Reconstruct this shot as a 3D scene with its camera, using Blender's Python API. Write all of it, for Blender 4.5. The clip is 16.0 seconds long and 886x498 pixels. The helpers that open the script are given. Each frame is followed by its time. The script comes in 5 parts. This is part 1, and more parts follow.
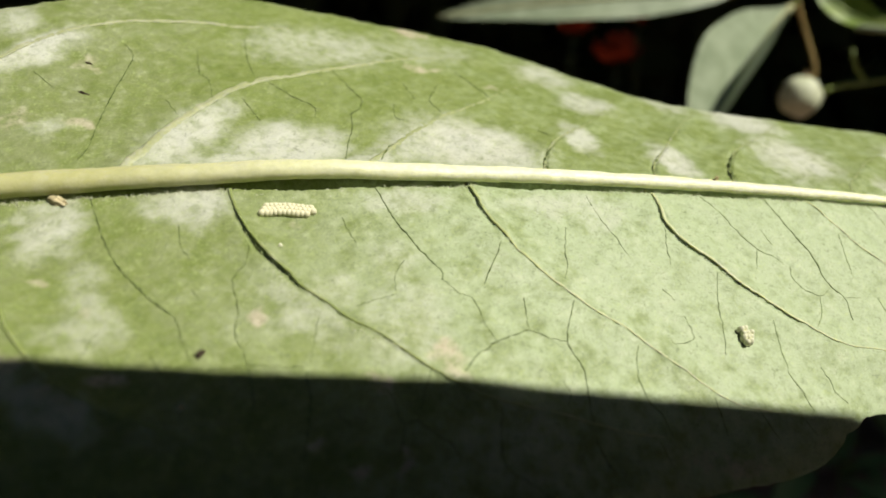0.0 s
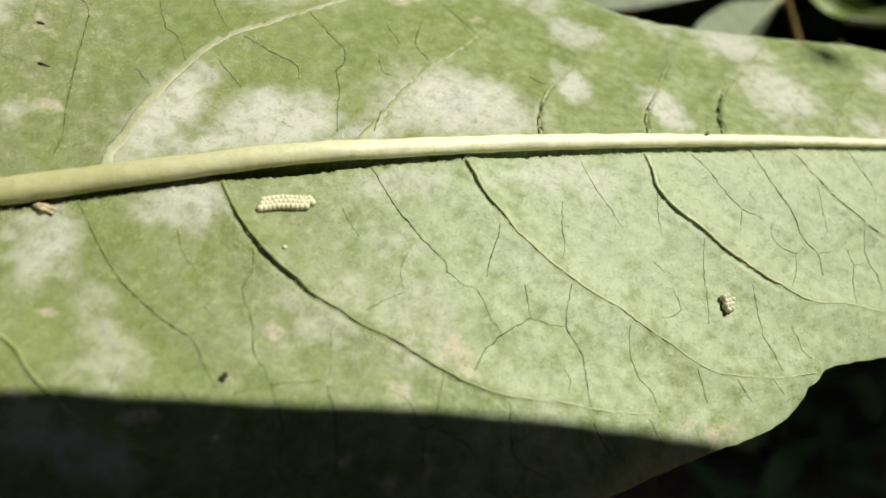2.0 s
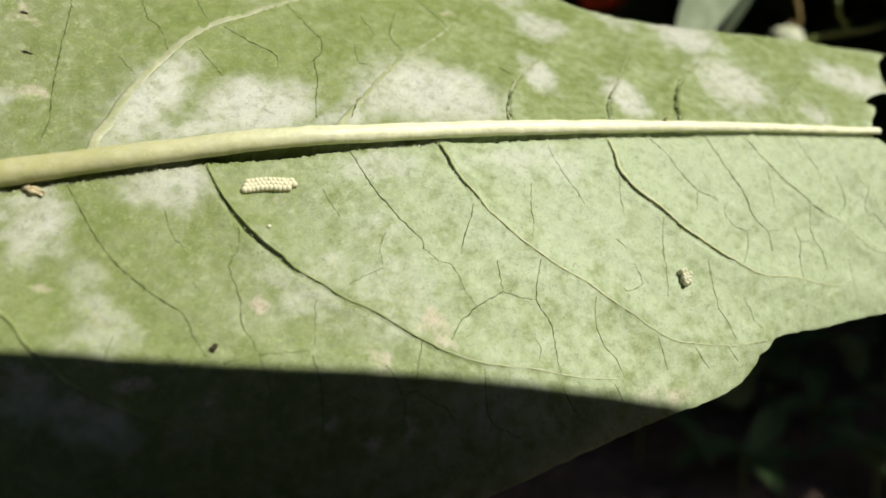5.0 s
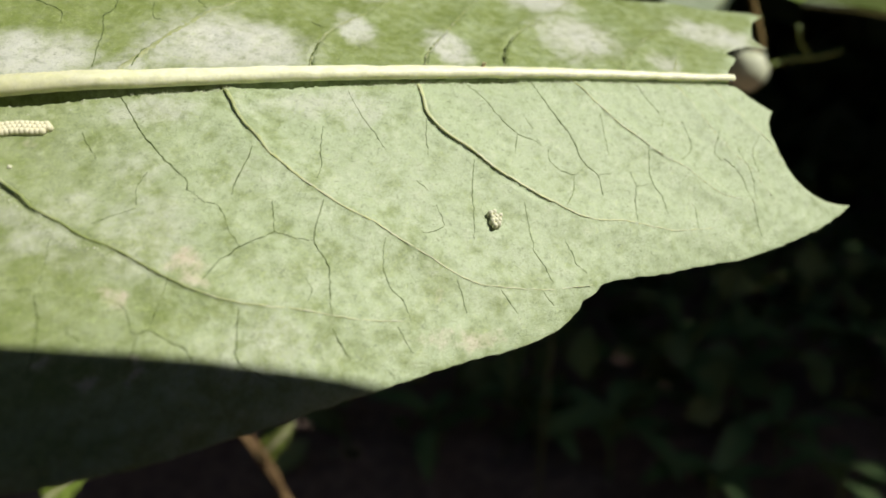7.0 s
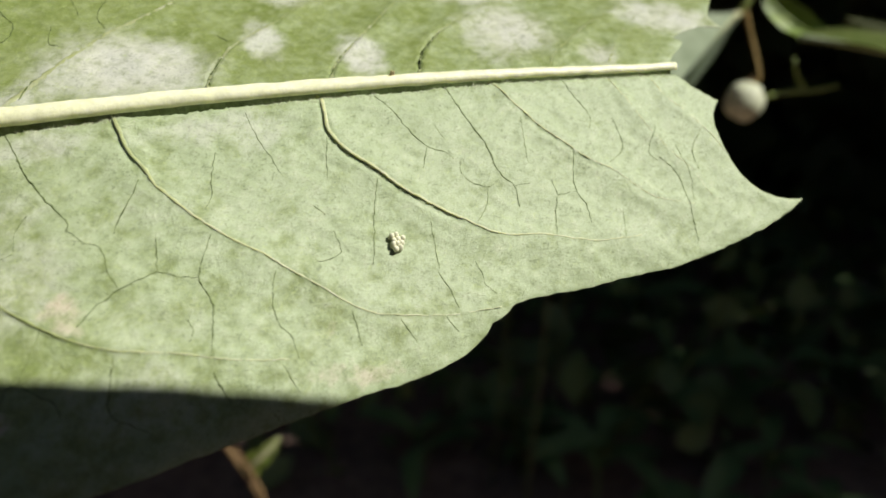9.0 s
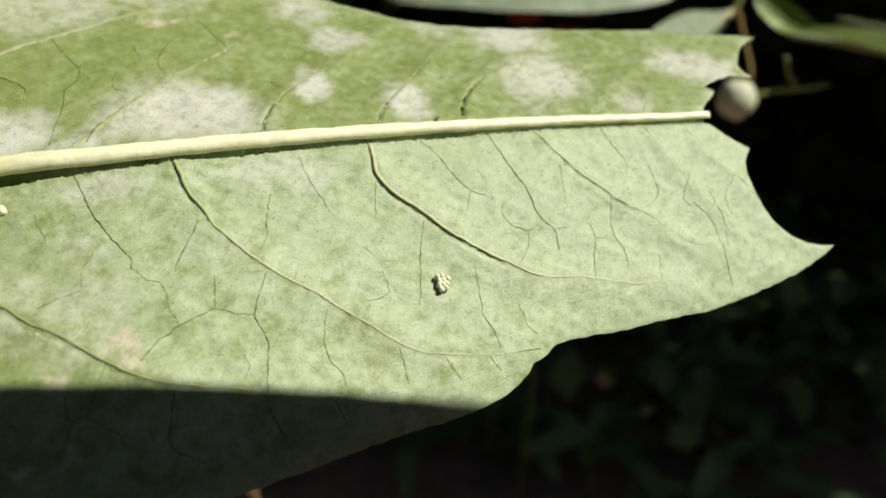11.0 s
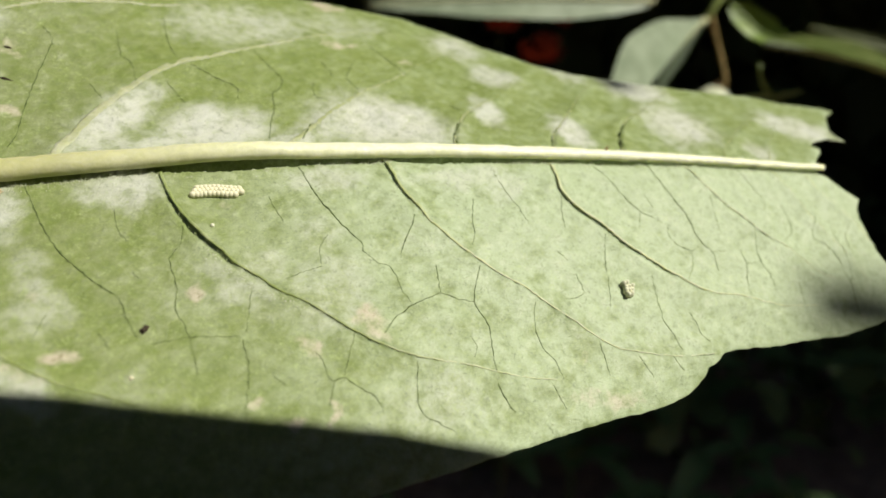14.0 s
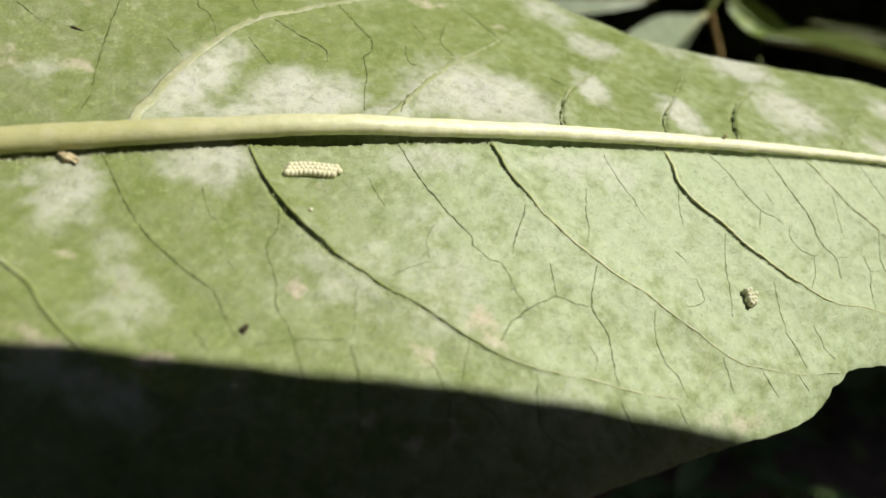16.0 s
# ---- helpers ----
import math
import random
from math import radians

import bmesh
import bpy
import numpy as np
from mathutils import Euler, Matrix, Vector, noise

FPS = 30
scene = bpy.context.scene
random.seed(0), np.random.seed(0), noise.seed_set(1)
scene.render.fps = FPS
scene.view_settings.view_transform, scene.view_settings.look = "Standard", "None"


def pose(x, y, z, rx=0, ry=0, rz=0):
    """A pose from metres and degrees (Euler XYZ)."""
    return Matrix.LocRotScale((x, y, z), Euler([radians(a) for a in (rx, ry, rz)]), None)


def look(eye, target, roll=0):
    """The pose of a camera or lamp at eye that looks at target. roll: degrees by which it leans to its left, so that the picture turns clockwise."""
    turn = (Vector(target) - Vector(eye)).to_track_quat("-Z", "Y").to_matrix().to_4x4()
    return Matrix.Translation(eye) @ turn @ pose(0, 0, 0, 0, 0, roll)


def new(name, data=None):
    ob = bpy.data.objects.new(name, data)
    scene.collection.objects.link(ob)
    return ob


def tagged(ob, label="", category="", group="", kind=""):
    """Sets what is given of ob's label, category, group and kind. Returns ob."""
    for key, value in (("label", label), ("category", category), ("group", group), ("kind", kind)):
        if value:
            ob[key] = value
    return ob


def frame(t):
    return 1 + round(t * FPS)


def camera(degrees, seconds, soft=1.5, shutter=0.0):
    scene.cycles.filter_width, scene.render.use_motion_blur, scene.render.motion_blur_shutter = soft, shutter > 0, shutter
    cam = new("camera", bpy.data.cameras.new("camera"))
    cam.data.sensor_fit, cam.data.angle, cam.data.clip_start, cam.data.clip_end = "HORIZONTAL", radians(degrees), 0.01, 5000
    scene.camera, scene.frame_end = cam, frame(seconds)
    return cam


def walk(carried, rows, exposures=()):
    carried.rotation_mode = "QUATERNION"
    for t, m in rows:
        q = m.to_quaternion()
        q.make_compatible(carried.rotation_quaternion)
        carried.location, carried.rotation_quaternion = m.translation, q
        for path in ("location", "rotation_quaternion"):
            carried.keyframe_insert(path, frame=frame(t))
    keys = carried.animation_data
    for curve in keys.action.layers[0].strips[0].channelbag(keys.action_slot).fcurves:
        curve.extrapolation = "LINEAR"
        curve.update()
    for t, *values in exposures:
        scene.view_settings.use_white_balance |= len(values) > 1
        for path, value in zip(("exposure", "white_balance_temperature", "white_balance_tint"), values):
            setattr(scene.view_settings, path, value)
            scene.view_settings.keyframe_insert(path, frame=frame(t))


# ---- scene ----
cam = camera(65.9, 16.0, soft=1.7)
cam.data.dof.use_dof = True
cam.data.dof.focus_distance = 0.063
cam.data.dof.aperture_fstop = 22.0

# The hand-held telephone turns a little about one spot; the picked leaf is held before it and moves.
EYE = (0.0, 0.0, 0.6)
CAM = [
    (0, 75.00, -0.00, 0.00),
    (0.5, 75.33, -0.00, -0.14),
    (1, 75.34, -0.00, -0.03),
    (1.2, 75.38, -0.00, 0.09),
    (1.5, 75.43, -0.00, 0.28),
    (2, 74.38, -0.00, -0.78),
    (2.5, 74.26, -0.00, -0.72),
    (3, 74.06, -0.00, -0.57),
    (3.2, 73.43, -0.00, -0.66),
    (5.3, 71.07, -0.00, -1.48),
    (5.5, 71.15, -0.00, -1.54),
    (5.8, 70.90, -0.00, -2.02),
    (6, 70.73, -0.00, -2.34),
    (6.5, 70.79, -0.00, -3.07),
    (6.8, 71.85, -0.57, -3.41),
    (7, 72.58, -0.95, -3.64),
    (7.3, 72.48, -1.53, -4.28),
    (7.5, 72.41, -1.91, -4.71),
    (8, 73.35, -2.87, -5.03),
    (8.2, 73.55, -2.89, -4.77),
    (8.5, 73.86, -2.92, -4.38),
    (9, 74.15, -2.97, -3.57),
    (9.2, 74.35, -2.99, -3.28),
    (11.3, 73.97, -3.15, -4.25),
    (11.5, 74.65, -3.17, -4.33),
    (12, 74.56, -3.21, -4.54),
    (12.5, 74.27, -3.25, -4.22),
    (13, 73.42, -3.27, -4.44),
    (13.3, 73.54, -3.30, -5.06),
    (13.5, 73.62, -3.32, -5.48),
    (13.7, 73.99, -3.34, -5.63),
    (14, 74.55, -3.37, -5.85),
    (14.2, 74.48, -3.32, -6.24),
    (14.5, 74.38, -3.25, -6.84),
    (14.8, 73.62, -3.17, -7.69),
    (15, 73.12, -3.11, -8.26),
    (15.5, 73.56, -3.00, -7.81),
    (16, 74.38, -2.89, -5.91),
]
LEAF = [
    (0, -0.01872, 0.05739, 0.58988, 33.45, 4.03, 12.29),
    (0.5, -0.01862, 0.05709, 0.59131, 36.14, 2.40, 12.70),
    (1, -0.01876, 0.05599, 0.59084, 38.13, 2.12, 12.81),
    (1.2, -0.01646, 0.05554, 0.58996, 39.84, 2.92, 13.03),
    (1.5, -0.01774, 0.05582, 0.59149, 43.64, 1.27, 15.74),
    (2, -0.01783, 0.05568, 0.59004, 47.17, 0.05, 16.29),
    (2.5, -0.01759, 0.05526, 0.58973, 47.45, -0.42, 16.09),
    (3, -0.01760, 0.05413, 0.59026, 47.48, -0.21, 16.42),
    (3.2, -0.01783, 0.05312, 0.59079, 47.25, -0.58, 15.62),
    (5.3, -0.01942, 0.05842, 0.58751, 43.87, 1.28, 18.75),
    (5.5, -0.01985, 0.05848, 0.58795, 44.08, 1.12, 18.94),
    (5.8, -0.02179, 0.05944, 0.58804, 42.81, 0.99, 19.42),
    (6, -0.02298, 0.05919, 0.58866, 42.83, 0.36, 19.20),
    (6.5, -0.02872, 0.05933, 0.58906, 39.90, 0.24, 17.90),
    (6.8, -0.03224, 0.05865, 0.59102, 40.09, -0.85, 16.44),
    (7, -0.03667, 0.05875, 0.59343, 40.10, -1.31, 15.79),
    (7.3, -0.04335, 0.05832, 0.59522, 40.24, -3.30, 15.18),
    (7.5, -0.04398, 0.05845, 0.59462, 40.05, -4.52, 13.63),
    (8, -0.04581, 0.05739, 0.59030, 44.09, -7.43, 13.10),
    (8.2, -0.04595, 0.05715, 0.58992, 43.57, -7.78, 13.25),
    (8.5, -0.04480, 0.05697, 0.58998, 43.69, -7.15, 12.87),
    (9, -0.04597, 0.05782, 0.58901, 43.22, -7.76, 13.26),
    (9.2, -0.04528, 0.05750, 0.58842, 42.82, -8.01, 12.63),
    (11.3, -0.03968, 0.06171, 0.58487, 40.27, -6.01, 11.71),
    (11.5, -0.03854, 0.06247, 0.58442, 39.78, -5.41, 11.76),
    (12, -0.03661, 0.06268, 0.58348, 38.70, -4.39, 11.25),
    (12.5, -0.03732, 0.06296, 0.58515, 36.28, -3.74, 11.76),
    (13, -0.03571, 0.06329, 0.58673, 35.87, -4.38, 11.00),
    (13.3, -0.03431, 0.06522, 0.58818, 36.72, -4.67, 11.57),
    (13.5, -0.03241, 0.06666, 0.58863, 36.22, -3.76, 12.72),
    (13.7, -0.03011, 0.06557, 0.58935, 37.88, -3.88, 12.91),
    (14, -0.01926, 0.06403, 0.58855, 36.38, -0.45, 12.74),
    (14.2, -0.01355, 0.06485, 0.58826, 36.74, 0.48, 11.52),
    (14.5, -0.01149, 0.06340, 0.58917, 36.72, 2.52, 11.37),
    (14.8, -0.00907, 0.06253, 0.59024, 38.37, 2.37, 11.25),
    (15, -0.01020, 0.06070, 0.59135, 38.73, 1.66, 11.04),
    (15.5, -0.01045, 0.05902, 0.59167, 39.24, 1.77, 10.09),
    (16, -0.00997, 0.05706, 0.59227, 41.06, 1.47, 11.78),
]
PHONE = [
    (0, -0.00047, 0.01066, 0.65524, 74.85, -8.05, 2.17),
    (0.5, -0.00048, 0.01061, 0.65637, 75.19, -7.92, 1.95),
    (1, -0.00045, 0.01052, 0.65600, 75.18, -8.14, 2.12),
    (1.2, -0.00047, 0.01051, 0.65613, 75.22, -8.13, 2.23),
    (1.5, -0.00050, 0.01048, 0.65623, 75.28, -8.24, 2.43),
    (2, -0.00021, 0.01087, 0.65374, 74.21, -8.61, 1.65),
    (2.5, -0.00022, 0.01075, 0.65289, 74.08, -8.56, 1.71),
    (3, -0.00020, 0.01085, 0.65255, 73.87, -8.64, 1.93),
    (3.2, -0.00019, 0.01147, 0.65255, 73.25, -8.37, 1.86),
    (5.3, 0.00015, 0.01340, 0.65141, 70.83, -9.05, 1.65),
    (5.5, 0.00016, 0.01334, 0.65148, 70.91, -9.03, 1.57),
    (5.8, 0.00019, 0.01347, 0.65112, 70.67, -8.60, 0.98),
    (6, 0.00024, 0.01349, 0.65070, 70.51, -8.41, 0.62),
    (6.5, 0.00041, 0.01360, 0.65116, 70.58, -8.18, -0.19),
    (6.8, -0.00005, 0.01355, 0.65411, 71.62, -9.09, -0.58),
    (7, -0.00044, 0.01359, 0.65647, 72.35, -9.18, -1.04),
    (7.3, -0.00067, 0.01330, 0.65511, 72.17, -10.55, -1.39),
    (7.5, -0.00091, 0.01333, 0.65485, 72.09, -10.92, -1.81),
    (8, -0.00185, 0.01320, 0.65731, 72.96, -12.45, -2.11),
    (8.2, -0.00191, 0.01293, 0.65714, 73.15, -12.66, -1.83),
    (8.5, -0.00210, 0.01270, 0.65750, 73.48, -12.49, -1.56),
    (9, -0.00235, 0.01243, 0.65777, 73.78, -12.58, -0.79),
    (9.2, -0.00248, 0.01232, 0.65815, 73.98, -12.61, -0.53),
    (11.3, -0.00255, 0.01368, 0.66124, 73.60, -12.56, -1.49),
    (11.5, -0.00265, 0.01308, 0.66178, 74.29, -12.63, -1.68),
    (12, -0.00270, 0.01324, 0.66193, 74.20, -12.48, -1.92),
    (12.5, -0.00270, 0.01286, 0.65950, 73.92, -12.38, -1.59),
    (13, -0.00258, 0.01324, 0.65756, 73.06, -12.24, -1.72),
    (13.3, -0.00261, 0.01346, 0.65861, 73.23, -11.34, -2.64),
    (13.5, -0.00272, 0.01392, 0.66030, 73.39, -9.87, -3.52),
    (13.7, -0.00276, 0.01355, 0.66042, 73.76, -10.02, -3.69),
    (14, -0.00280, 0.01284, 0.66005, 74.27, -11.14, -3.67),
    (14.2, -0.00270, 0.01299, 0.66023, 74.21, -10.99, -4.08),
    (14.5, -0.00246, 0.01308, 0.66009, 74.11, -10.85, -4.68),
    (14.8, -0.00204, 0.01351, 0.65870, 73.35, -10.63, -5.46),
    (15, -0.00171, 0.01365, 0.65739, 72.85, -10.69, -5.92),
    (15.5, -0.00168, 0.01324, 0.65773, 73.24, -11.42, -5.28),
    (16, -0.00208, 0.01223, 0.65751, 74.07, -11.57, -3.43),
]
# Paths of two added, unseen leaves, set by where their shadows should fall.
SHADOW_PATH = [
    (0, 0.56247, -0.18595, 1.20850, 28.00, 27.27, 20.29),
    (11.5, 0.56247, -0.18595, 1.20850, 28.00, 27.27, 20.29),
    (12, 0.50740, -0.18807, 1.24215, 28.00, 27.27, 20.29),
    (12.5, 0.50814, -0.18367, 1.24741, 28.00, 27.27, 20.29),
    (13, 0.56247, -0.18595, 1.20850, 28.00, 27.27, 20.29),
    (13.5, 0.56247, -0.18595, 1.20850, 28.00, 27.27, 20.29),
    (14, 0.52196, -0.18607, 1.24214, 28.00, 27.27, 20.29),
    (14.5, 0.52918, -0.18853, 1.23800, 28.00, 27.27, 20.29),
    (15, 0.56247, -0.18595, 1.20850, 28.00, 27.27, 20.29),
    (15.5, 0.52124, -0.19710, 1.24059, 28.00, 27.27, 20.29),
    (16, 0.56247, -0.18595, 1.20850, 28.00, 27.27, 20.29),
]
SHADOW_PATH_SMALL = [
    (0, 0.33191, -0.04738, 0.98445, 28.00, 27.27, 20.29),
    (0.5, 0.32099, -0.05909, 0.98770, 28.00, 27.27, 20.29),
    (1, 0.31607, -0.05975, 0.98953, 28.00, 27.27, 20.29),
    (1.5, 0.31978, -0.05895, 0.99144, 28.00, 27.27, 20.29),
    (2, 0.32191, -0.05889, 0.99230, 28.00, 27.27, 20.29),
    (2.5, 0.32806, -0.05669, 0.99310, 28.00, 27.27, 20.29),
    (13.5, 0.35057, -0.03833, 1.02294, 28.00, 27.27, 20.29),
    (14, 0.30591, -0.05376, 0.99049, 28.00, 27.27, 20.29),
    (14.5, 0.30521, -0.05789, 0.98882, 28.00, 27.27, 20.29),
    (15, 0.30783, -0.06029, 0.99265, 28.00, 27.27, 20.29),
    (15.5, 0.35057, -0.03833, 1.02294, 28.00, 27.27, 20.29),
    (16, 0.35057, -0.03833, 1.02294, 28.00, 27.27, 20.29),
]
walk(cam, [(t, pose(*EYE, rx, ry, rz)) for t, rx, ry, rz in CAM], exposures=[(0.0, 0.08, 6700, 7), (1.0, 0.08, 6700, 7), (2.0, -0.01, 6600, 9), (3.0, -0.03, 6600, 9), (5.5, 0.0, 6500, 9), (6.5, 0.0, 6450, 10), (7.0, 0.0, 6400, 11), (7.5, 0.12, 6350, 12), (8.5, 0.12, 6350, 12), (9.2, 0.08, 6400, 11), (11.5, 0.12, 6550, 9), (12.0, 0.04, 6550, 8), (12.5, 0.08, 6600, 8), (14.0, 0.08, 6550, 9), (15.0, 0.08, 6550, 9), (16.0, 0.03, 6600, 9)])

# ---------------------------------------------------------------- light
SUN_WAY = Vector((0.5423, -0.3001, 0.7848))
world = bpy.data.worlds.new("sky")
scene.world = world
world.use_nodes = True
wn = world.node_tree.nodes
sky = wn.new("ShaderNodeTexSky")
sky.sky_type = "NISHITA"
sky.sun_disc = False
sky.sun_elevation = math.asin(SUN_WAY.z)
sky.sun_rotation = math.atan2(SUN_WAY.x, SUN_WAY.y)
wn["Background"].inputs["Strength"].default_value = 0.058
world.node_tree.links.new(sky.outputs["Color"], wn["Background"].inputs["Color"])
sun_data = bpy.data.lights.new("sun", "SUN")
sun_data.energy = 5.0
sun_data.angle = radians(0.53)
sun_data.color = (1.0, 0.96, 0.88)
sun = new("sun", sun_data)
sun.matrix_world = look((0, 0, 5), Vector((0, 0, 5)) - SUN_WAY)


# ---------------------------------------------------------------- materials
def material(name, rough=0.6, spec=0.3):
    m = bpy.data.materials.new(name)
    m.use_nodes = True
    b = m.node_tree.nodes["Principled BSDF"]
    b.inputs["Roughness"].default_value = rough
    b.inputs["Specular IOR Level"].default_value = spec
    return m, m.node_tree.nodes, m.node_tree.links, b


def noise_node(nodes, links, scale, detail=4.0, rough=0.6, coord="Object"):
    tc = nodes.new("ShaderNodeTexCoord")
    n = nodes.new("ShaderNodeTexNoise")
    n.inputs["Scale"].default_value = scale
    n.inputs["Detail"].default_value = detail
    n.inputs["Roughness"].default_value = rough
    links.new(tc.outputs[coord], n.inputs["Vector"])
    return n


def ramp(nodes, links, src, lo, hi):
    r = nodes.new("ShaderNodeMapRange")
    r.interpolation_type = "SMOOTHSTEP"
    r.inputs["From Min"].default_value = lo
    r.inputs["From Max"].default_value = hi
    links.new(src, r.inputs["Value"])
    return r.outputs["Result"]


def mix(nodes, links, fac, a, b):
    m = nodes.new("ShaderNodeMix")
    m.data_type = "RGBA"
    for sock, v in ((m.inputs["Factor"], fac), (m.inputs[6], a), (m.inputs[7], b)):
        if isinstance(v, (tuple, float)):
            sock.default_value = (*v, 1.0) if isinstance(v, tuple) else v
        else:
            links.new(v, sock)
    return m.outputs[2]


def math_node(nodes, links, op, a, b):
    m = nodes.new("ShaderNodeMath")
    m.operation = op
    for sock, v in zip(m.inputs, (a, b)):
        if isinstance(v, float):
            sock.default_value = v
        else:
            links.new(v, sock)
    return m.outputs[0]


def bump(nodes, links, bsdf, height, strength, distance, under=None):
    b = nodes.new("ShaderNodeBump")
    b.inputs["Strength"].default_value = strength
    b.inputs["Distance"].default_value = distance
    links.new(height, b.inputs["Height"])
    if under:
        links.new(under, b.inputs["Normal"])
    links.new(b.outputs["Normal"], bsdf.inputs["Normal"])
    return b.outputs["Normal"]


def attribute(nodes, name):
    a = nodes.new("ShaderNodeAttribute")
    a.attribute_name = name
    return a.outputs["Fac"]


def blade_material():
    m, nodes, links, b = material("leaf_underside", 0.46, 0.45)

    def times(x, y):
        return math_node(nodes, links, "MULTIPLY", x, y)

    def plus(x, y):
        return math_node(nodes, links, "ADD", x, y)

    broad = noise_node(nodes, links, 160, 4, 0.55)
    blotch = noise_node(nodes, links, 300, 4, 0.55)
    mid = noise_node(nodes, links, 800, 5, 0.65)
    fine = noise_node(nodes, links, 2000, 6, 0.78)
    fine.inputs["Distortion"].default_value = 1.2
    grain = noise_node(nodes, links, 6500, 3, 0.7)
    patchy = ramp(nodes, links, blotch.outputs["Fac"], 0.33, 0.67)
    green = mix(nodes, links, ramp(nodes, links, broad.outputs["Fac"], 0.3, 0.7), (0.152, 0.205, 0.036), (0.20, 0.252, 0.060))
    green = mix(nodes, links, times(ramp(nodes, links, mid.outputs["Fac"], 0.35, 0.75), 0.6), green, (0.25, 0.295, 0.09))
    # felt-like pale bloom of the underside; towards the tip its paleness also carries painted-in sheen
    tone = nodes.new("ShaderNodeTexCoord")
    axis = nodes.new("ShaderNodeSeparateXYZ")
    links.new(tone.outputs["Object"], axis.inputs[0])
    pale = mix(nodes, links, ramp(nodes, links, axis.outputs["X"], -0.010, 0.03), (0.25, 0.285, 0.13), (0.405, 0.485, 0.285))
    haze = times(attribute(nodes, "bloom_sheen"), plus(0.6, times(patchy, 0.7)))
    haze = plus(haze, times(math_node(nodes, links, "SUBTRACT", mid.outputs["Fac"], 0.5), 1.0))
    haze = plus(haze, times(math_node(nodes, links, "SUBTRACT", fine.outputs["Fac"], 0.5), 0.9))
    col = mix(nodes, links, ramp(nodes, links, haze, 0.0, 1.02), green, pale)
    # mildew with a crumbly border, whiter and greyer by turns
    present = ramp(nodes, links, attribute(nodes, "mildew"), 0.02, 0.3)
    uneven = plus(times(math_node(nodes, links, "SUBTRACT", mid.outputs["Fac"], 0.5), 0.6), times(math_node(nodes, links, "SUBTRACT", fine.outputs["Fac"], 0.5), 0.55))
    mild = plus(times(attribute(nodes, "mildew"), plus(0.78, times(patchy, 0.34))), times(uneven, present))
    white = mix(nodes, links, patchy, (0.66, 0.665, 0.57), (0.55, 0.565, 0.48))
    col = mix(nodes, links, ramp(nodes, links, mild, 0.06, 1.12), col, white)
    scar = plus(attribute(nodes, "scar"), times(math_node(nodes, links, "SUBTRACT", mid.outputs["Fac"], 0.5), 2.0))
    col = mix(nodes, links, ramp(nodes, links, scar, 0.3, 1.25), col, (0.53, 0.47, 0.345))
    col = mix(nodes, links, times(ramp(nodes, links, scar, 0.85, 1.15), ramp(nodes, links, fine.outputs["Fac"], 0.5, 0.62)), col, (0.34, 0.27, 0.16))
    # minute dark net between the veinlets, and specks
    tc = nodes.new("ShaderNodeTexCoord")
    bend = noise_node(nodes, links, 520, 3, 0.6)
    warp = mix(nodes, links, 0.0018, tc.outputs["Object"], bend.outputs["Color"])
    net = nodes.new("ShaderNodeTexVoronoi")
    net.feature = "DISTANCE_TO_EDGE"
    net.inputs["Scale"].default_value = 520
    links.new(warp, net.inputs["Vector"])
    line = ramp(nodes, links, net.outputs["Distance"], 0.0, 0.035)
    thread = times(math_node(nodes, links, "SUBTRACT", 1.0, line), times(ramp(nodes, links, broad.outputs["Fac"], 0.42, 0.62), ramp(nodes, links, attribute(nodes, "mildew"), 0.5, 0.0)))
    shade = mix(nodes, links, times(thread, 0.28), col, (0.14, 0.18, 0.06))
    shade = mix(nodes, links, times(ramp(nodes, links, mid.outputs["Fac"], 0.5, 0.36), 0.26), shade, (0.16, 0.21, 0.055))
    shade = mix(nodes, links, times(times(ramp(nodes, links, mid.outputs["Fac"], 0.53, 0.68), 0.34), ramp(nodes, links, attribute(nodes, "bloom_sheen"), 0.2, 0.9)), shade, (0.56, 0.61, 0.41))
    shade = mix(nodes, links, times(ramp(nodes, links, fine.outputs["Fac"], 0.53, 0.65), 0.56), shade, (0.11, 0.145, 0.045))
    shade = mix(nodes, links, times(ramp(nodes, links, grain.outputs["Fac"], 0.55, 0.7), 0.34), shade, (0.14, 0.165, 0.075))
    shade = mix(nodes, links, times(ramp(nodes, links, fine.outputs["Fac"], 0.46, 0.34), 0.44), shade, (0.48, 0.57, 0.25))
    shade = mix(nodes, links, times(ramp(nodes, links, grain.outputs["Fac"], 0.45, 0.3), 0.3), shade, (0.49, 0.57, 0.27))
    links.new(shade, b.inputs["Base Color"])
    n1 = bump(nodes, links, b, mid.outputs["Fac"], 0.5, 0.0002)
    n2 = bump(nodes, links, b, fine.outputs["Fac"], 0.6, 0.00012, n1)
    n3 = bump(nodes, links, b, grain.outputs["Fac"], 0.5, 0.00005, n2)
    bump(nodes, links, b, line, 0.2, 0.00004, n3)
    return m


